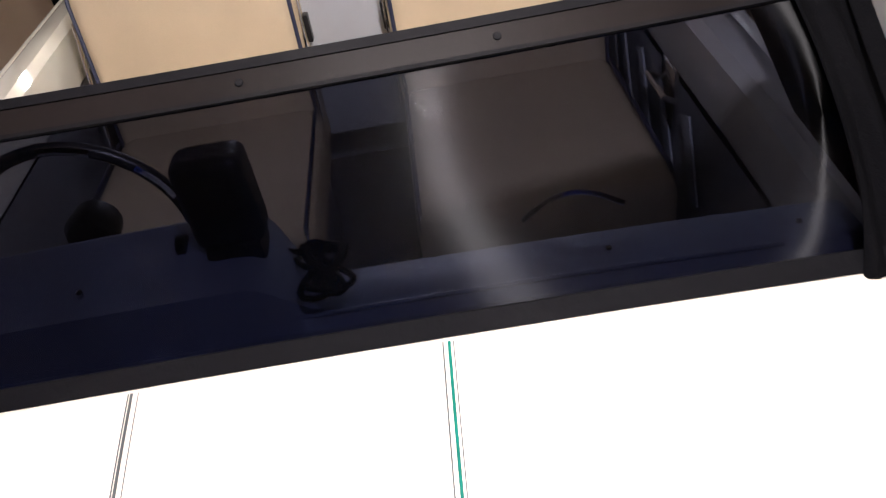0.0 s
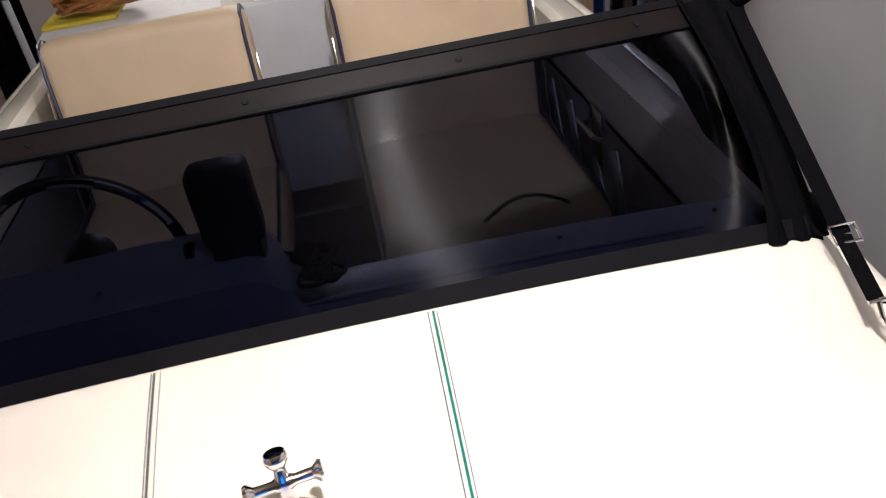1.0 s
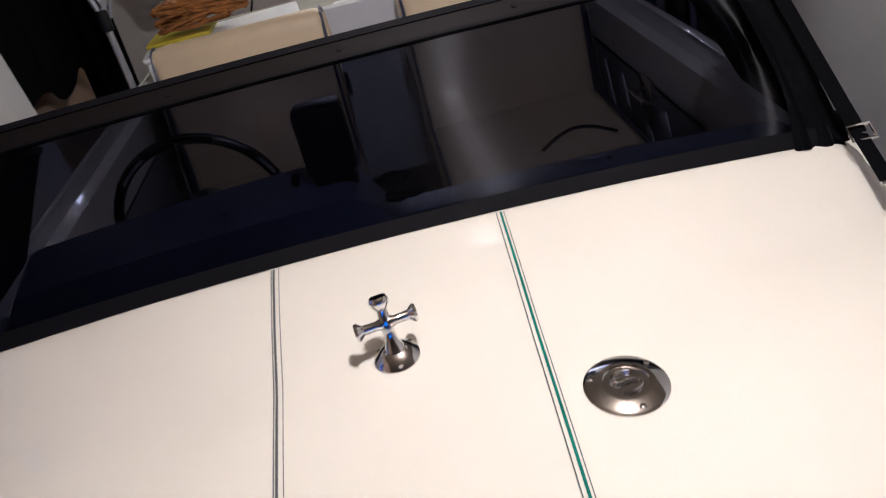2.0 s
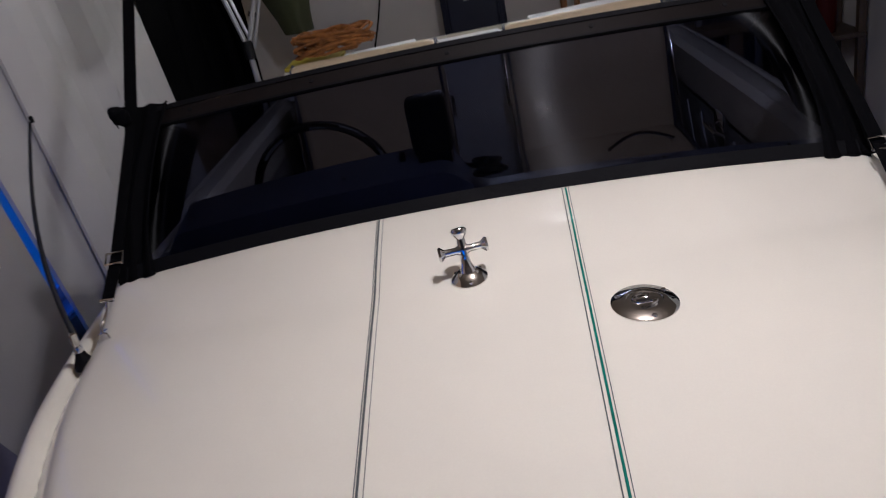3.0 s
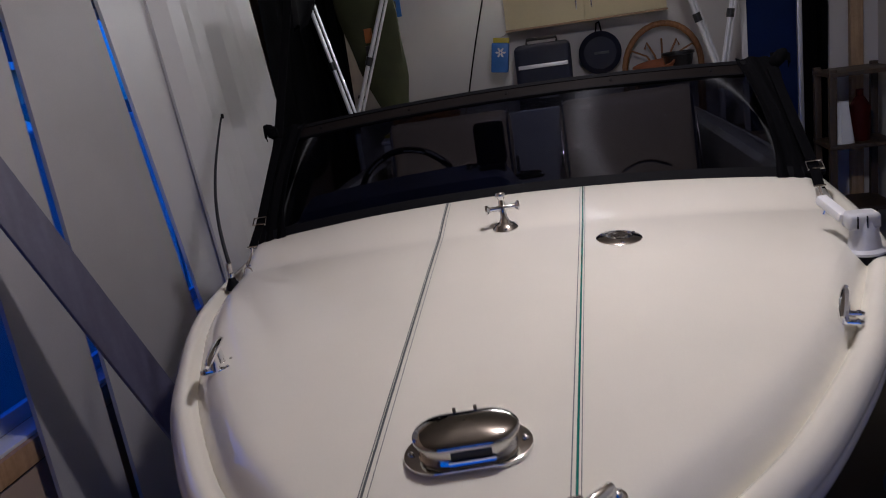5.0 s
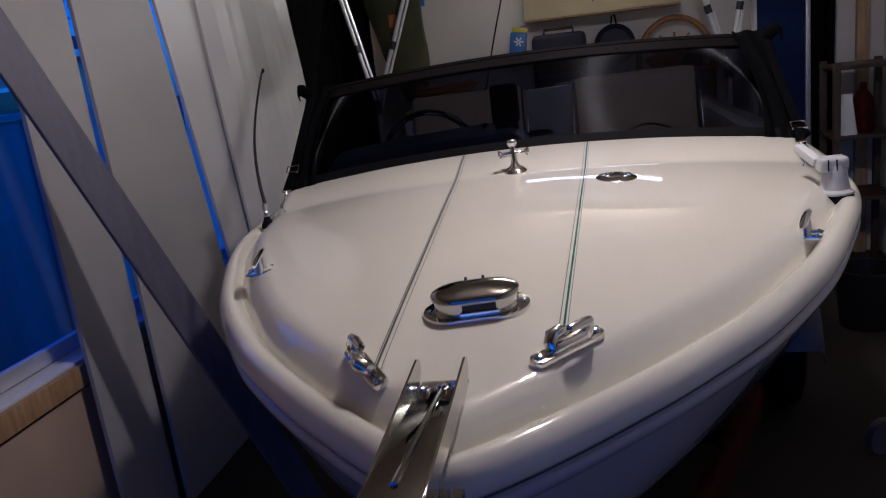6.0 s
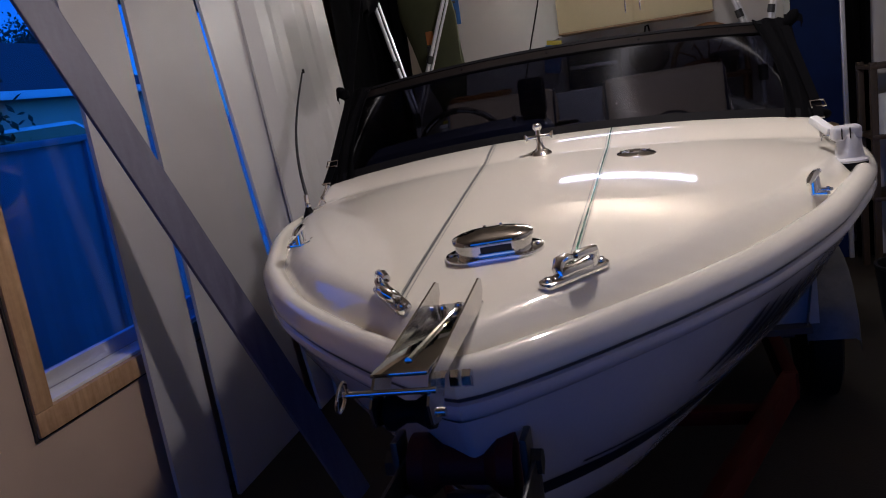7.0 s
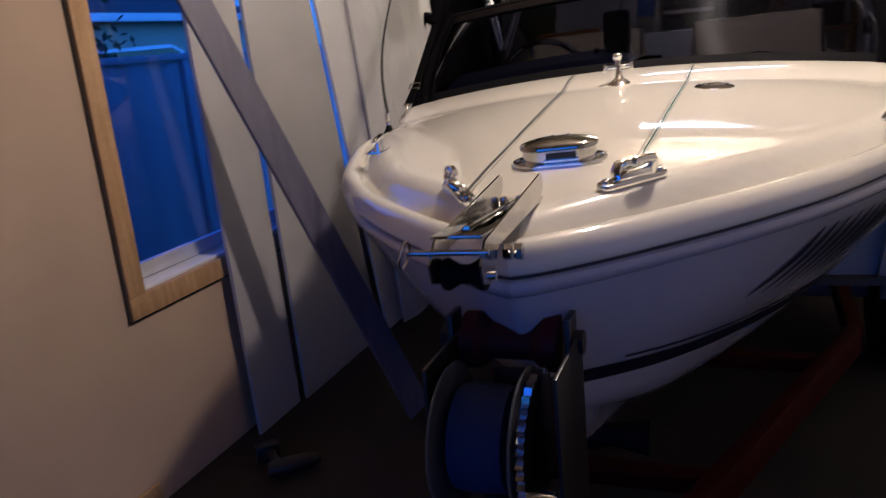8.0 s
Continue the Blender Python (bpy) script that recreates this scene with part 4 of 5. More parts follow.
for x in (-0.62, -0.26, 0.40, 0.66):
    part("dash_screw", lathe([(0.001, 0.003), (0.004, 0.002), (0.005, 0)], 10, move(x, screen_y(x) + 0.125, screen_z(x) + (0.056 if x < 0 else -0.012))), CHROME, boat)

# ---- seats ----
def rounded_pad(w, d, h, r=0.05, m=None):
    return box(0, 0, 0, w, d, h, r, m, 5)


def seat(xc, w):
    e = part("seat", rounded_pad(w, 0.60, 0.17, 0.06, move(xc, 2.50, 0.985)), CREAM, boat, "cream vinyl boat seat with navy piping")
    back_m = move(xc, 2.845, 1.20, -9)
    part("backrest", rounded_pad(w, 0.13, 0.56, 0.05, back_m), CREAM, e)
    for s in (-1, 1):
        x = s * (w / 2 - 0.012)
        loop = [(x, -0.060, -0.26), (x, -0.064, 0.20), (x, -0.045, 0.262), (x, 0.0, 0.278), (x, 0.05, 0.262)]
        b = tube(loop, 0.005, 8)
        b.transform(back_m)
        part("piping", b, PIPE, e, "navy seam piping")
        part("cushion_piping", tube([(xc + x, 2.24, 0.99), (xc + x, 2.225, 1.035), (xc + x, 2.26, 1.066), (xc + x, 2.74, 1.071)], 0.005, 8), PIPE, e)
    part("seat_base", box(xc, 2.52, 0.785, w - 0.06, 0.54, 0.24, 0.02), LINER, e)
    for s in (-1, 1):
        part("edge_trim", bar((xc + s * (w / 2 + 0.004), 2.72, 1.05), (xc + s * (w / 2 + 0.004), 2.83, 1.36), 0.012, 0.004, 0.001, face=(1, 0, 0)), CHROME, e, "bright metal edge trim")
        part("hinge", box(xc + s * (w / 2 + 0.008), 2.86, 1.24, 0.014, 0.03, 0.07, 0.004), BLACK, e)
    return e


seat(-0.345, 0.53)
seat(0.40, 0.54)
part("centre_panel", box(0.012, 2.985, 1.16, 0.235, 0.05, 0.58, 0.012), GREYV, boat, "pale grey panel between the seats")
part("grab_handle", join(tube([(0.725, 2.44, 1.10), (0.700, 2.44, 1.115), (0.700, 2.56, 1.115), (0.725, 2.56, 1.10)], 0.007, 8), box(0.731, 2.50, 1.09, 0.012, 0.09, 0.15, 0.01)), CHROME, boat, "chrome grab handle on the cockpit side")
part("side_pocket", join(*[bar((0.728, 2.3 + 0.17 * k, 0.92), (0.728, 2.38 + 0.17 * k, 1.10), 0.05, 0.006, face=(1, 0, 0)) for k in range(4)]), GREYV, boat)

# ---- gear aboard ----
def foam_box(at, w, d, h, label):
    e = thing("foam_box", label, "box", at)
    part("tub", box(0, 0, h * 0.4, w, d, h * 0.8, 0.012), STYRO, e)
    part("lid", box(0, 0, h * 0.9, w + 0.015, d + 0.015, h * 0.18, 0.01), STYRO, e)
    return e


foam_box(BOAT @ move(-0.50, 3.50, 1.266, 0, 0, 6), 0.56, 0.30, 0.10, "wide white foam box sitting on the aft deck")
foam_box(BOAT @ move(0.03, 3.22, 1.266, 0, 0, -8), 0.22, 0.18, 0.13, "small white foam box on the aft deck")
foam_box(BOAT @ move(0.47, 3.36, 1.266, 0, 0, 6), 0.40, 0.20, 0.14, "low white foam tray on the aft deck")
pts = []
rnd = random.Random(4)
for k in range(330):
    a = k * 0.36
    ph = k / 330 * 6.28
    pts.append((0.175 * math.cos(a) * (0.75 + 0.25 * math.sin(ph * 3 + 1)) + rnd.uniform(-0.012, 0.012), 0.10 * math.sin(a) * (0.8 + 0.2 * math.cos(ph * 5)) + rnd.uniform(-0.012, 0.012), 0.055 + 0.055 * abs(math.sin(ph * 2.5)) + 0.02 * math.sin(a * 1.7)))
tray = thing("rope_coil", "untidy coil of orange-brown rope in a yellow tray", "rope", BOAT @ move(-0.560, 3.52, 1.366))
part("rope", tube(pts, 0.0075, 6), ROPE, tray)
part("tray", box(-0.10, 0.03, 0.008, 0.24, 0.20, 0.016, 0.006), YELLOW, tray, "flat yellow tray")

# ---- trailer ----
MAROON = mat("maroon_rubber", (0.06, 0.006, 0.008), 0.6, bump=0.1, spec=0.2)
trailer = thing("boat_trailer", "red painted steel boat trailer with grey mudguards", "trailer")
for s in (-1, 1):
    part("side_rail", join(bar((0.03 + s * 0.03, 0.66, 0.36), (0.03 + s * 0.67, 2.26, 0.37), 0.10, 0.05, 0.006, face=(s, -0.4, 0)), bar((0.03 + s * 0.67, 2.23, 0.37), (0.02 + s * 0.70, 4.4, 0.36), 0.10, 0.05, 0.006, face=(s, 0, 0))), RED, trailer)
    hubx = 0.02 + s * 0.90
    w = part("wheel", lathe([(0.15, -0.060), (0.25, -0.068), (0.283, -0.052), (0.29, -0.025), (0.29, 0.025), (0.283, 0.052), (0.25, 0.068), (0.15, 0.060)], 40, move(hubx, 3.03, 0.29, 0, 90)), RUBBER, trailer, "black road tyre")
    part("rim", lathe([(0.02, -0.02), (0.06, -0.03), (0.12, -0.015), (0.152, -0.06), (0.152, 0.06), (0.12, 0.015), (0.06, 0.03), (0.02, 0.02)], 30, move(hubx, 3.03, 0.29, 0, 90)), ZINC, w)
    arc = [(3.03 - 0.37 * math.cos(a), 0.36 + 0.33 * math.sin(a)) for a in np.linspace(0.05, math.pi - 0.05, 15)]
    guard = thick(grid([[(hubx + dx, y, z - dz) for y, z in arc] for dx, dz in ((-0.09, 0.02), (-0.085, 0.0), (0.085, 0.0), (0.10, 0.01), (0.105, 0.05))]), 0.004)
    part("mudguard", guard, ZINC, trailer, "grey moulded mudguard")
    part("bunk", box(0.02 + s * 0.42, 3.2, 0.60, 0.09, 2.0, 0.05, 0.008), CLOTH, trailer)
    part("bunk_bracket", join(box(0.02 + s * 0.42, 2.5, 0.48, 0.05, 0.05, 0.20, 0.004), box(0.02 + s * 0.42, 3.9, 0.48, 0.05, 0.05, 0.20, 0.004)), ZINC, trailer)
part("axle", box(0.02, 3.03, 0.29, 1.64, 0.05, 0.05, 0.005), ZINC, trailer)
part("cross_member", box(0.02, 2.05, 0.36, 1.20, 0.06, 0.05, 0.005), RED, trailer)
part("cross_member", box(0.02, 1.25, 0.36, 0.52, 0.06, 0.05, 0.005), RED, trailer)
part("keel_roller", lathe([(0.01, -0.09), (0.05, -0.09), (0.03, 0), (0.05, 0.09), (0.01, 0.09)], 20, move(0.03, 1.25, 0.47, 0, 90)), RUBBER, trailer)
part("drawbar", box(0.03, 0.02, 0.36, 0.08, 1.4, 0.08, 0.006), RED, trailer)
part("coupling", join(box(0.03, -0.74, 0.38, 0.07, 0.16, 0.07, 0.015), lathe([(0.01, -0.05), (0.04, -0.05), (0.04, 0.03), (0.02, 0.05)], 16, move(0.03, -0.80, 0.38))), ZINC, trailer)
part("jockey_leg", join(box(0.03, -0.3, 0.3, 0.05, 0.05, 0.52, 0.01), lathe([(0.02, -0.03), (0.09, -0.03), (0.09, 0.03), (0.02, 0.03)], 20, move(0.03, -0.3, 0.09, 0, 90))), ZINC, trailer)
part("winch_post", join(box(0.03, 0.355, 0.62, 0.07, 0.07, 0.50, 0.008), bar((0.03, 0.355, 0.86), (0.03, 0.43, 1.02), 0.06, 0.06, face=(1, 0, 0))), BLACK, trailer, "black winch post")
for x in (-0.055, 0.115):
    part("snubber_arm", bar((x, 0.40, 0.86), (x, 0.405, 1.115), 0.045, 0.010, face=(1, 0, 0)), BLACK, trailer)
    part("snubber_nut", lathe([(0.003, 0), (0.018, 0), (0.018, 0.014), (0.003, 0.016)], 6, move(x + (0.005 if x > 0 else -0.005), 0.405, 1.075, 0, 90 if x > 0 else -90)), BLACK, trailer)
part("snubber_roller", lathe([(0.01, -0.070), (0.042, -0.070), (0.042, -0.048), (0.027, -0.030), (0.027, 0.030), (0.042, 0.048), (0.042, 0.070), (0.01, 0.070)], 24, move(0.03, 0.415, 1.068, 0, 90)), MAROON, trailer, "dark red bow snubber roller")
winch = part("winch", lathe([(0.01, -0.045), (0.034, -0.045), (0.036, 0.045), (0.01, 0.045)], 24, move(0.03, 0.30, 0.975, 0, 90)), BLUEROPE, trailer, "hand winch wound with blue strap")
part("strap_roll", lathe([(0.03, -0.036), (0.070, -0.036), (0.073, -0.02), (0.072, 0.02), (0.070, 0.036), (0.03, 0.036)], 28, move(0.02, 0.30, 0.975, 0, 90)), BLUEROPE, winch)
for x in (-0.030, 0.075):
    part("winch_cheek", lathe([(0.01, -0.002), (0.098, -0.002), (0.100, 0.0), (0.098, 0.002), (0.01, 0.002)], 36, move(x, 0.30, 0.975, 0, 90)), ZINC, winch)
teeth = [((0.088 if k % 2 else 0.096) * math.cos(k * math.pi / 40), (0.088 if k % 2 else 0.096) * math.sin(k * math.pi / 40)) for k in range(80)]
part("gear_wheel", prism(teeth, -0.005, 0.005, 0, move(0.088, 0.30, 0.975, 0, 90)), STEEL, winch, "toothed steel gear wheel")
part("pinion", lathe([(0.004, -0.01), (0.02, -0.01), (0.02, 0.03), (0.012, 0.035), (0.012, 0.06), (0.004, 0.062)], 18, move(0.088, 0.255, 0.91, 0, 90)), CHROME, winch)
part("winch_handle", join(bar((0.135, 0.255, 0.91), (0.135, 0.23, 0.71), 0.022, 0.006, face=(1, 0, 0)), tube([(0.135, 0.23, 0.71), (0.21, 0.23, 0.71)], 0.014, 12)), BLACK, winch)
for x in (0.125, -0.048):
    part("side_plate", box(x, 0.34, 0.955, 0.006, 0.16, 0.26, 0.003), BLACK, winch)
part("strap_tail", bar((0.03, 0.34, 1.01), (0.03, 0.45, 0.985), 0.045, 0.003, face=(0, -0.4, 1)), BLUEROPE, winch)

# ---- against the rear wall ----
cup = thing("wall_cupboard", "cream-yellow laminate wall cupboard with two doors", "cupboard", move(0.27, 5.55, 1.81))
part("carcass", box(0, 0, 0.30, 1.06, 0.31, 0.60, 0.003), CUPBOARD, cup)
for s in (-1, 1):
    d = part("door", box(s * 0.2665, -0.165, 0.30, 0.527, 0.018, 0.596, 0.004), CUPBOARD, cup)
    part("pull", box(s * 0.05, -0.178, 0.12, 0.012, 0.012, 0.10, 0.004), CHROME, d)
part("bottom_edge", box(0, -0.01, -0.006, 1.07, 0.33, 0.012, 0.002), PINE, cup)

bench = thing("workbench", "dark timber workbench along the rear wall", "bench")
part("top", box(0.35, 5.40, 0.93, 2.3, 0.60, 0.045, 0.006), PINE, bench)
for x in (-0.72, 1.42):
    for y in (5.16, 5.64):
        part("leg", box(x, y, 0.455, 0.08, 0.08, 0.91, 0.005), PINE, bench)

bin_ = thing("suitcase", "dark navy upright suitcase with pale label", "suitcase", move(-0.03, 5.36, 0.955))
part("shell", box(0, 0, 0.385, 0.375, 0.24, 0.72, 0.05, None, 4), DENIM, bin_)
part("front_pocket", box(0, -0.125, 0.30, 0.30, 0.05, 0.34, 0.03, None, 3), DENIM, bin_)
part("handle", tube([(-0.10, -0.03, 0.74), (-0.10, -0.03, 0.775), (0.10, -0.03, 0.775), (0.10, -0.03, 0.74)], 0.011, 8), BLACK, bin_)
part("label_bar", box(0.02, -0.153, 0.40, 0.13, 0.004, 0.028, 0.001), WHITEPL, bin_, "pale label plate")
part("trim_band", box(0, -0.123, 0.60, 0.33, 0.008, 0.025, 0.003), ALU, bin_)
for x in (-0.15, 0.15):
    part("caster", lathe([(0.004, -0.015), (0.024, -0.015), (0.024, 0.015), (0.004, 0.015)], 14, move(x, 0, 0.024, 0, 90)), RUBBER, bin_)

card = thing("blue_packet", "blue printed packet with pale flower marks hung on the wall", "packet", move(-0.335, 5.38, 1.55, 0, 8, 0))
part("card", box(0, 0, 0.09, 0.12, 0.05, 0.20, 0.012), BLUECARD, card)
part("header", box(0.005, 0, 0.205, 0.11, 0.03, 0.035, 0.004), YELLOW, card)
for k in range(6):
    a = k * 1.047
    part("petal", prism(stadium(0.03, 0.012, 6), 0, 0.003, 0, move(0.004 + 0.02 * math.cos(a), -0.027, 0.125 + 0.02 * math.sin(a), 90) @ pose(0, 0, 0, 0, 0, math.degrees(a))), WHITEPL, card)
part("hook", tube([(0, 0, 0.22), (0.02, 0.15, 0.24), (0.03, 0.34, 0.24)], 0.004, 6), STEEL, card)
disc = thing("round_bag", "round navy nylon bag hanging on the wall", "bag", move(0.355, 5.60, 1.575))
part("pouch", lathe([(0.01, -0.05), (0.11, -0.05), (0.145, -0.02), (0.147, 0.02), (0.11, 0.06), (0.01, 0.065)], 36, move(0, 0, 0, 90)), DENIM, disc)
part("mark", box(0.01, -0.064, 0.0, 0.10, 0.004, 0.018, 0.001), ZINC, disc, "pale woven mark")
part("loop", tube([(-0.02, 0, 0.14), (-0.01, 0.03, 0.20), (0.01, 0.08, 0.21), (0.02, 0, 0.14)], 0.006, 6), CLOTH, disc)

chair = thing("rattan_chair", "honey-coloured rattan chair with an arched back, loaded with pots", "chair", move(0.77, 5.40, 0.955))
part("back_hoop", tube([(-0.25, 0.16, 0.02), (-0.255, 0.17, 0.45)] + [(-0.255 * math.cos(a), 0.17, 0.47 + 0.29 * math.sin(a)) for a in np.linspace(0.1, math.pi - 0.1, 15)] + [(0.255, 0.17, 0.45), (0.25, 0.16, 0.02)], 0.021, 10), RATTAN, chair)
for k in range(-2, 3):
    part("fan_cane", tube([(0.02 * k, 0.17, 0.42), (0.05 * k, 0.17, 0.55), (0.10 * k, 0.17, 0.66 - 0.015 * k * k), (0.115 * k, 0.17, 0.63 - 0.03 * abs(k))], 0.007, 6), RATTAN, chair)
part("seat_ring", tube([(0.25 * math.cos(a), 0.02 + 0.19 * math.sin(a), 0.40) for a in np.linspace(0, 6.283, 25)[:-1]], 0.018, 8, closed=True), RATTAN, chair)
part("seat_weave", prism([(0.245 * math.cos(a), 0.02 + 0.20 * math.sin(a)) for a in np.linspace(0, 6.283, 25)[:-1]], 0.385, 0.41), RATTAN, chair)
for x in (-0.2, 0.2):
    part("front_leg", tube([(x, -0.13, 0.0), (x, -0.13, 0.39)], 0.017, 8), RATTAN, chair)
part("stretcher", tube([(-0.2, -0.13, 0.16), (0.2, -0.13, 0.16)], 0.012, 8), RATTAN, chair)
bowl = tagged(obj("terracotta_bowl", lathe([(0.03, 0.0), (0.08, 0.0), (0.135, 0.07), (0.14, 0.085), (0.128, 0.085), (0.07, 0.014), (0.01, 0.012)], 32, move(0.70, 5.38, 1.378, 8, -6)), TERRA), "shallow terracotta bowl on the rattan chair", "bowl")
pot = thing("black_pot", "black plastic plant pot on the rattan chair", "pot", move(0.86, 5.45, 1.368))
part("body", lathe([(0.02, 0.0), (0.075, 0.0), (0.10, 0.13), (0.107, 0.133), (0.107, 0.15), (0.095, 0.15), (0.068, 0.01), (0.01, 0.008)], 28), BLACK, pot)

# silver awning frames
def folded_frame(name, joint, tops, foot, label):
    """A folded awning frame: upright pole, a joint, and braces fanning up from it."""
    e = thing(name, label, "stand", group="folded awning frames")
    j = Vector(joint)
    part("lower_pole", tube([foot, j], 0.016, 10), ALU, e)
    part("joint", tube([j + Vector((0, 0, -0.05)), j + Vector((0, 0, 0.045))], 0.028, 12), BLACK, e)
    part("rubber_foot", tube([foot, Vector(foot) + Vector((0, 0, 0.04))], 0.024, 10), RUBBER, e)
    for k, tp in enumerate(tops):
        tp = Vector(tp)
        part("brace", join(tube([j, tp], 0.013, 10), tube([j + Vector((0.024, 0.02, 0)), tp + Vector((0.024, 0.02, 0))], 0.009, 8)), ALU, e)
        part("clamp", tube([j.lerp(tp, 0.36), j.lerp(tp, 0.41)], 0.022, 10), BLACK, e)
        part("end_block", box(tp.x, tp.y, tp.z, 0.05, 0.05, 0.07, 0.008), BLACK, e)
    return e


folded_frame("awning_frame", (-1.185, 4.58, 1.37), ((-1.405, 4.60, 2.34), (-0.80, 4.60, 2.34), (-1.03, 4.64, 1.80)), (-1.17, 4.58, 0.0), "silver folded awning frame standing in the corner")
folded_frame("awning_frame", (0.995, 4.62, 1.37), ((0.70, 4.62, 2.30), (1.16, 4.62, 2.30)), (0.99, 4.62, 0.0), "silver folded awning frame beside the blue door")
def hanging_cover(corners, z0, z1, amp, label, seed):
    """A cloth hung along a line of (x, y) corners, gathered in folds."""
    rnd = random.Random(seed)
    ph = [rnd.uniform(0, 6.28) for _ in range(4)]
    n = 32
    xs = np.interp(np.linspace(0, 1, n), np.linspace(0, 1, len(corners)), [c[0] for c in corners])
    ys = np.interp(np.linspace(0, 1, n), np.linspace(0, 1, len(corners)), [c[1] for c in corners])
    rows = []
    for h in np.linspace(0, 1, 16):
        front = [(x + amp * math.sin(k * 0.7 + ph[0] + h), y + amp * math.sin(k * 0.8 + ph[1] + 1.5 * h) + amp * 0.5 * math.sin(k * 1.7 + ph[2] + 4 * h),
                  z0 + 0.05 * math.sin(k * 0.5 + ph[3]) * (1 - h) + (z1 - z0) * h) for k, (x, y) in enumerate(zip(xs, ys))]
        back = [(x - 0.004, y + 0.012, z) for x, y, z in front[::-1]]
        rows.append(front + back + front[:1])
    return tagged(obj("black_cover", grid(rows), CLOTH), label, "cover")


hanging_cover(((-1.46, 4.10), (-1.49, 4.50), (-1.44, 4.70), (-1.34, 4.74), (-1.26, 4.76)), 1.12, 2.62, 0.014, "black cloth cover hanging in folds in the corner", 5)
hanging_cover(((-1.57, 5.06), (-1.42, 5.10), (-1.30, 5.08)), 0.05, 2.60, 0.012, "long black hood cover hanging behind the frames", 8)
tagged(obj("dark_tarpaulin", thick(grid([[(1.605 + 0.024 * k, 5.22 + 0.035 * math.sin(k * 2.1 + 2.5 * h), 0.02 + 2.4 * h) for k in range(6)] for h in np.linspace(0, 1, 12)]), 0.012), CLOTH), "dark tarpaulin hanging beside the blue door", "tarpaulin")
bag_rows = []
for h in np.linspace(0, 1, 12):
    wd = 0.07 + 0.13 * math.sin(math.pi * min(1, 0.25 + (1 - h) * 0.85)) + 0.02 * math.sin(9 * h)
    bag_rows.append([(-1.15 + 0.15 * (1 - h) + wd * math.cos(a) + 0.015 * math.sin(3 * a + 5 * h), 4.98 + 0.07 * math.sin(a), 1.36 + 0.92 * h) for a in np.linspace(0, 6.283, 17)])
bag = thing("canvas_bag", "khaki canvas bag hanging on the rear wall", "bag")
part("sack", grid(bag_rows), KHAKI, bag)
part("strap", tube([(-1.10, 4.98, 2.22), (-1.06, 5.3, 2.36), (-1.02, 5.71, 2.38)], 0.012, 6), KHAKI, bag)
part("orange_tab", box(-1.10, 4.905, 1.90, 0.05, 0.02, 0.09, 0.006), mat("orange_tab_cloth", (0.35, 0.12, 0.03), 0.8), bag, "orange cloth tab")
tagged(obj("wall_cable", tube([(-0.34 - 0.46 * f ** 1.5 + 0.012 * math.sin(9 * f), 5.711, 2.66 - 1.75 * f) for f in np.linspace(0, 1, 20)], 0.006, 6), RUBBER), "thin dark cable running down the rear wall", "cable")
pic = thing("blue_poster", "small blue framed card on the rear wall", "poster", move(-1.10, 5.70, 2.14))
part("card", box(0, 0, 0, 0.13, 0.012, 0.24, 0.003), BLUECARD, pic)
part("title_bar", box(0, -0.008, 0.05, 0.08, 0.003, 0.02, 0.001), ZINC, pic)
part("picture_bar", box(0, -0.008, -0.03, 0.07, 0.003, 0.05, 0.001), ZINC, pic)

# ---- along the far side ----
panel = thing("storage_door", "dark blue storage door with a white edge strip", "door")
part("leaf", box(1.42, 5.30, 1.17, 0.31, 0.04, 2.34, 0.006), BLUEDOOR, panel)
part("edge_strip", box(1.25, 5.27, 1.12, 0.035, 0.03, 2.24, 0.004), WHITEPL, panel)
part("end_strip", box(1.582, 5.27, 1.12, 0.03, 0.03, 2.24, 0.004), ALU, panel)
tagged(obj("wall_return", box(1.885, 5.36, 1.35, 0.33, 0.10, 2.70, 0), REARPL, smooth=False), "pale lined return wall in the rear corner", "wall", kind="structure")
stud = tagged(obj("timber_stud", box(1.915, 5.285, 1.34, 0.075, 0.05, 2.68, 0.004), PINE, smooth=False), "raw pine stud in the rear corner", "stud", kind="structure")
tagged(obj("timber_stud", box(2.0, 3.1, 1.34, 0.06, 0.04, 2.68, 0.004), WHITEPL, smooth=False), "white painted cover batten on the side wall", "stud", kind="structure")
PLANKD = wood("dark_stained_timber", (0.06, 0.035, 0.02), (0.03, 0.02, 0.012))
shelf = thing("tool_rack", "dark timber rack holding garden tools", "rack")
for x, y in ((1.62, 4.75), (1.94, 4.75), (1.62, 5.05), (1.94, 5.05)):
    part("upright", box(x, y, 0.665, 0.04, 0.04, 1.33, 0.004), PLANKD, shelf)
for z in (0.5, 0.88, 1.30):
    part("shelf_board", box(1.78, 4.90, z, 0.36, 0.36, 0.025, 0.004), PLANKD, shelf)
tagged(obj("red_bottle", lathe([(0.01, 0), (0.055, 0), (0.058, 0.02), (0.058, 0.20), (0.03, 0.25), (0.02, 0.26), (0.02, 0.30), (0.005, 0.30)], 22, move(1.80, 4.86, 0.892)), RED), "red plastic bottle on the rack", "bottle")
tagged(obj("plastic_bag", thick(grid([[(1.69 + 0.07 * math.cos(a) * (1 - 0.5 * h) + 0.012 * math.sin(5 * a), 4.83 + 0.08 * math.sin(a) * (1 - 0.5 * h), 0.893 + 0.24 * h) for a in np.linspace(0, 6.283, 19)] for h in np.linspace(0, 1, 7)]), 0.002), STYRO), "crumpled white plastic bag on the rack", "bag")
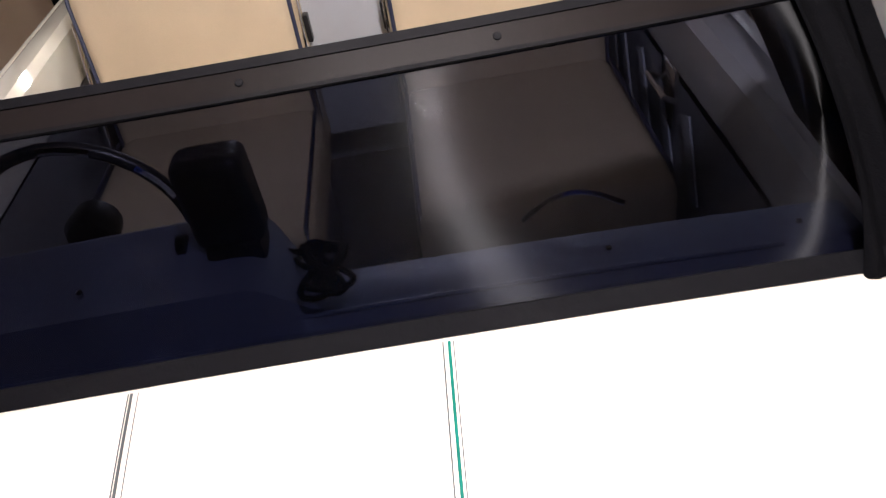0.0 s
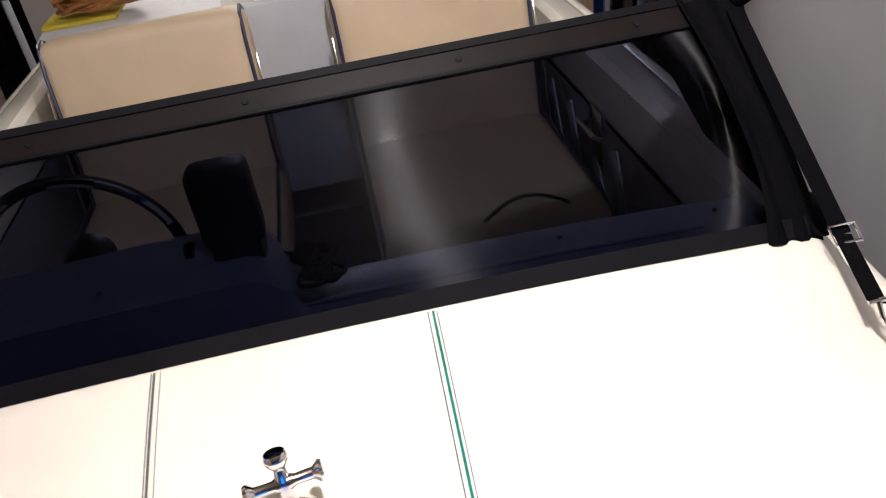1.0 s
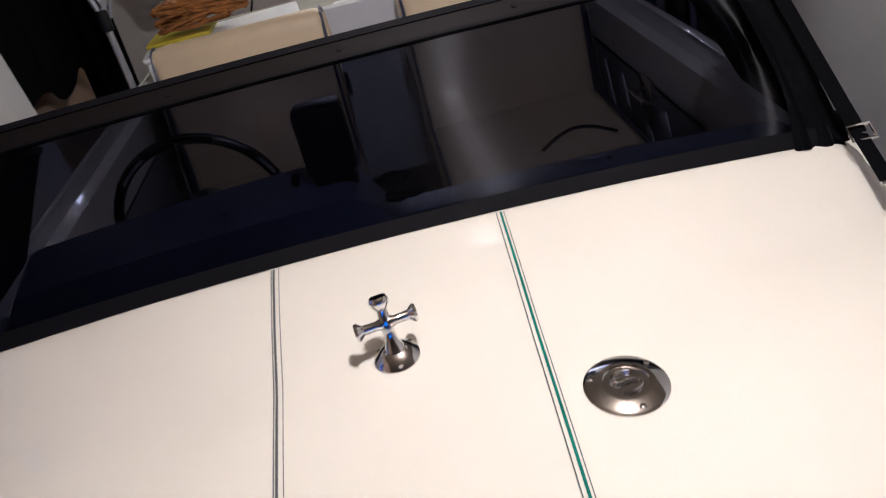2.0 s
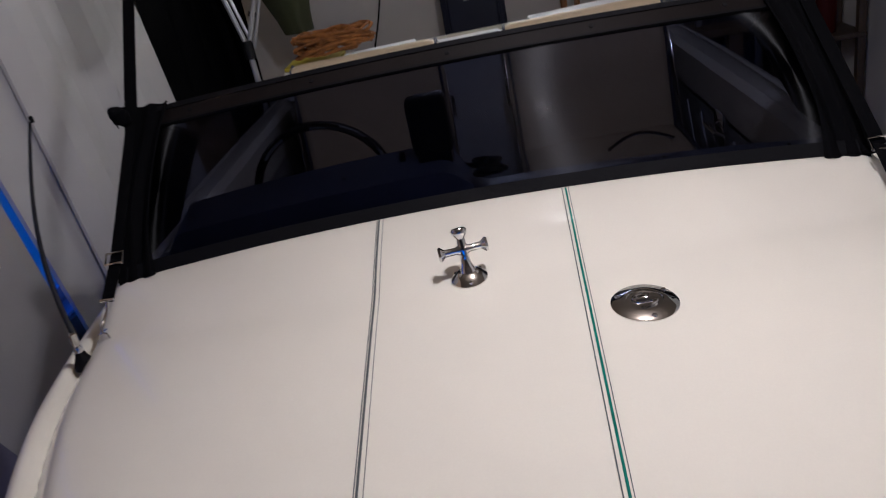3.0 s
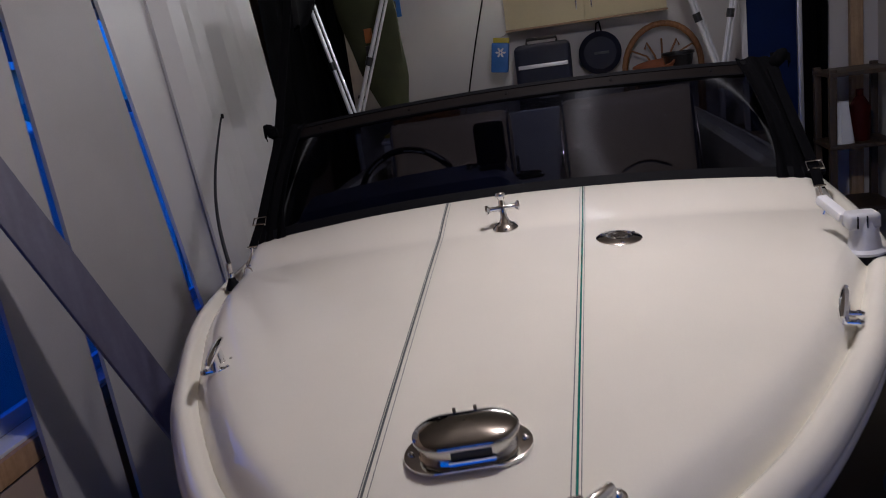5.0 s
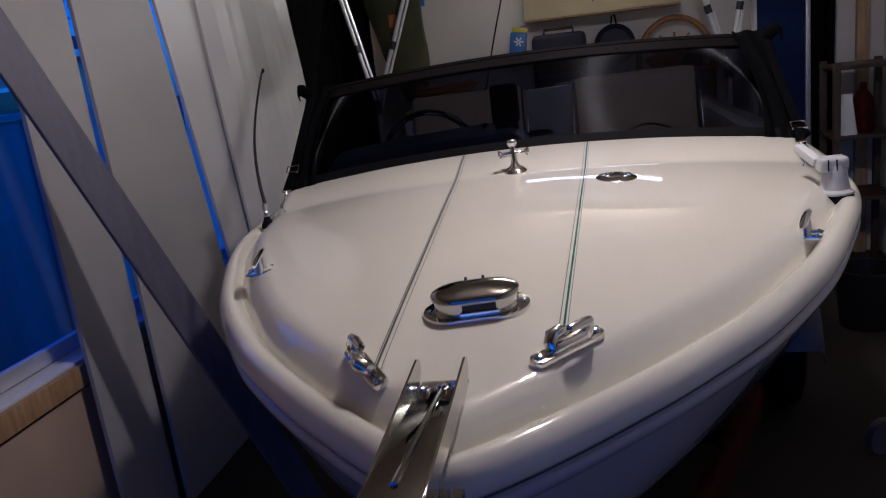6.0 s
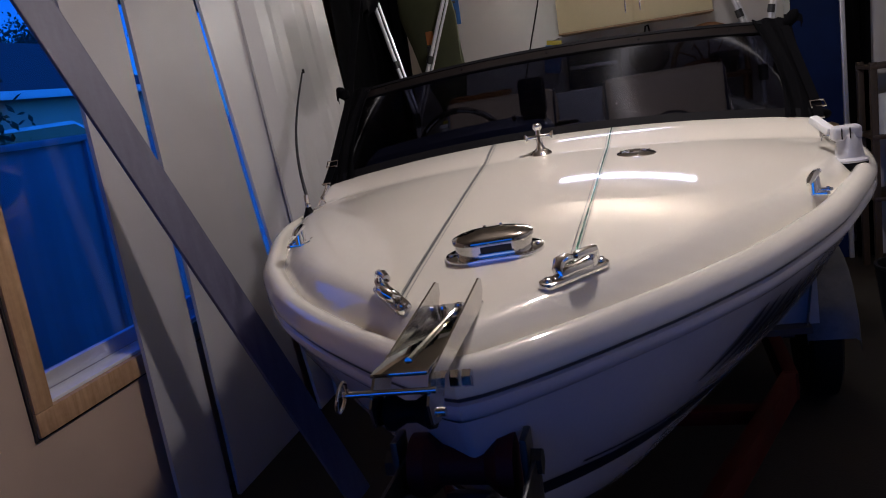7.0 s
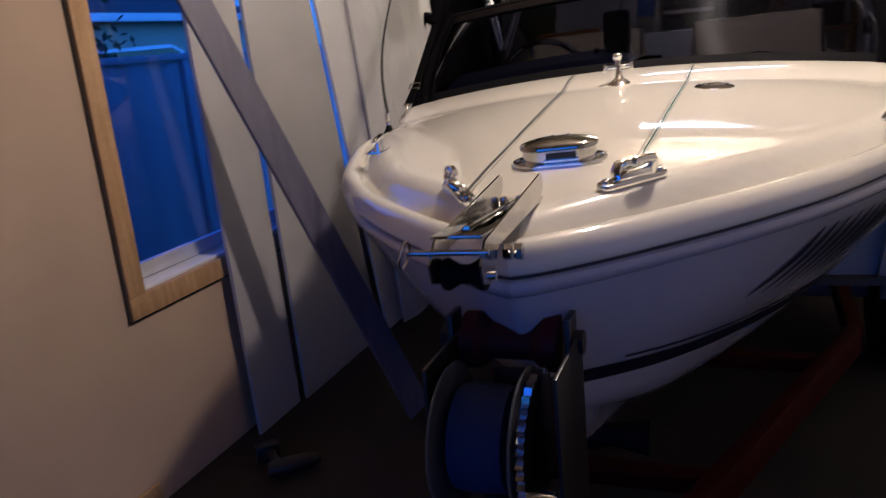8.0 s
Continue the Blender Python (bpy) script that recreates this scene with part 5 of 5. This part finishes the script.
tagged(obj("black_bucket", lathe([(0.02, 0.0), (0.13, 0.0), (0.16, 0.30), (0.168, 0.305), (0.168, 0.32), (0.15, 0.32), (0.12, 0.01), (0.01, 0.01)], 30, move(1.55, 3.9, 0.0)), BLACK), "black rubber bucket on the floor", "bucket")
clut = thing("power_tool", "dark power tool lying on the concrete floor", "tool", move(1.32, 2.62, 0.0, 0, 0, 30))
part("body", box(0, 0, 0.055, 0.26, 0.09, 0.10, 0.025, None, 3), BLACK, clut)
part("grip", tube([(0.10, 0, 0.08), (0.17, 0, 0.12), (0.22, 0, 0.06)], 0.02, 10), BLACK, clut)
part("guard", lathe([(0.01, -0.015), (0.07, -0.015), (0.07, 0.015), (0.01, 0.015)], 20, move(-0.14, 0, 0.071, 90)), ZINC, clut)
tagged(obj("paint_tin", lathe([(0.005, 0), (0.085, 0), (0.087, 0.006), (0.085, 0.012), (0.085, 0.18), (0.088, 0.186), (0.085, 0.19), (0.005, 0.186)], 30, move(1.62, 3.25, 0.0)), ZINC), "dull metal paint tin on the floor", "tin")
tagged(obj("clear_tub", box(1.55, 2.78, 0.13, 0.34, 0.46, 0.26, 0.03), ZINC), "grey translucent storage tub on the floor", "tub")
clutter = thing("cordless_drill", "black cordless drill lying by the wall", "tool", move(-1.28, 1.52, 0.0, 0, 0, 40))
part("motor_body", tube([(0, 0, 0.045), (0.07, 0, 0.045), (0.15, 0, 0.045), (0.19, 0, 0.045)], [0.03, 0.035, 0.03, 0.016], 14), BLACK, clutter)
part("handle", bar((0.04, 0, 0.04), (0.02, 0.14, 0.04), 0.04, 0.035, 0.01, face=(0, 0, 1)), BLACK, clutter)
part("battery", box(0.015, 0.16, 0.04, 0.09, 0.05, 0.07, 0.012), BLACK, clutter)

# ---- ceiling fittings ----
def round_lamp(x, y, drop=0.0):
    e = thing("ceiling_lamp", "small lit round ceiling lamp", "lamp", move(x, y, -drop), group="round ceiling lamps")
    if drop:
        part("drop_rod", tube([(0, 0, ZC + drop), (0, 0, ZC - 0.01)], 0.008, 8), WHITEPL, e)
    part("base", lathe([(0.01, ZC - 0.004), (0.06, ZC - 0.004), (0.055, ZC - 0.03), (0.01, ZC - 0.032)], 24), WHITEPL, e)
    part("bulb", lathe([(0.004, ZC - 0.070), (0.025, ZC - 0.065), (0.034, ZC - 0.050), (0.025, ZC - 0.034), (0.004, ZC - 0.033)], 20), LAMPW, e)


round_lamp(0.37, 1.48)
tubel = thing("fluorescent_batten", "lit four-foot fluorescent batten above the wall cupboard", "lamp", move(0.22, 5.46, 2.44))
part("housing", box(0, 0, 0.02, 1.27, 0.07, 0.045, 0.006), WHITEPL, tubel)
part("tube", tube([(-0.60, -0.052, 0.028), (0.60, -0.052, 0.028)], 0.016, 12), LAMPW, tubel)
for k in (-1, 1):
    part("tube_holder", box(k * 0.612, -0.046, 0.026, 0.025, 0.03, 0.045, 0.004), WHITEPL, tubel)
    part("mounting_foot", box(k * 0.40, 0, -0.014, 0.05, 0.05, 0.032, 0.004), WHITEPL, tubel)
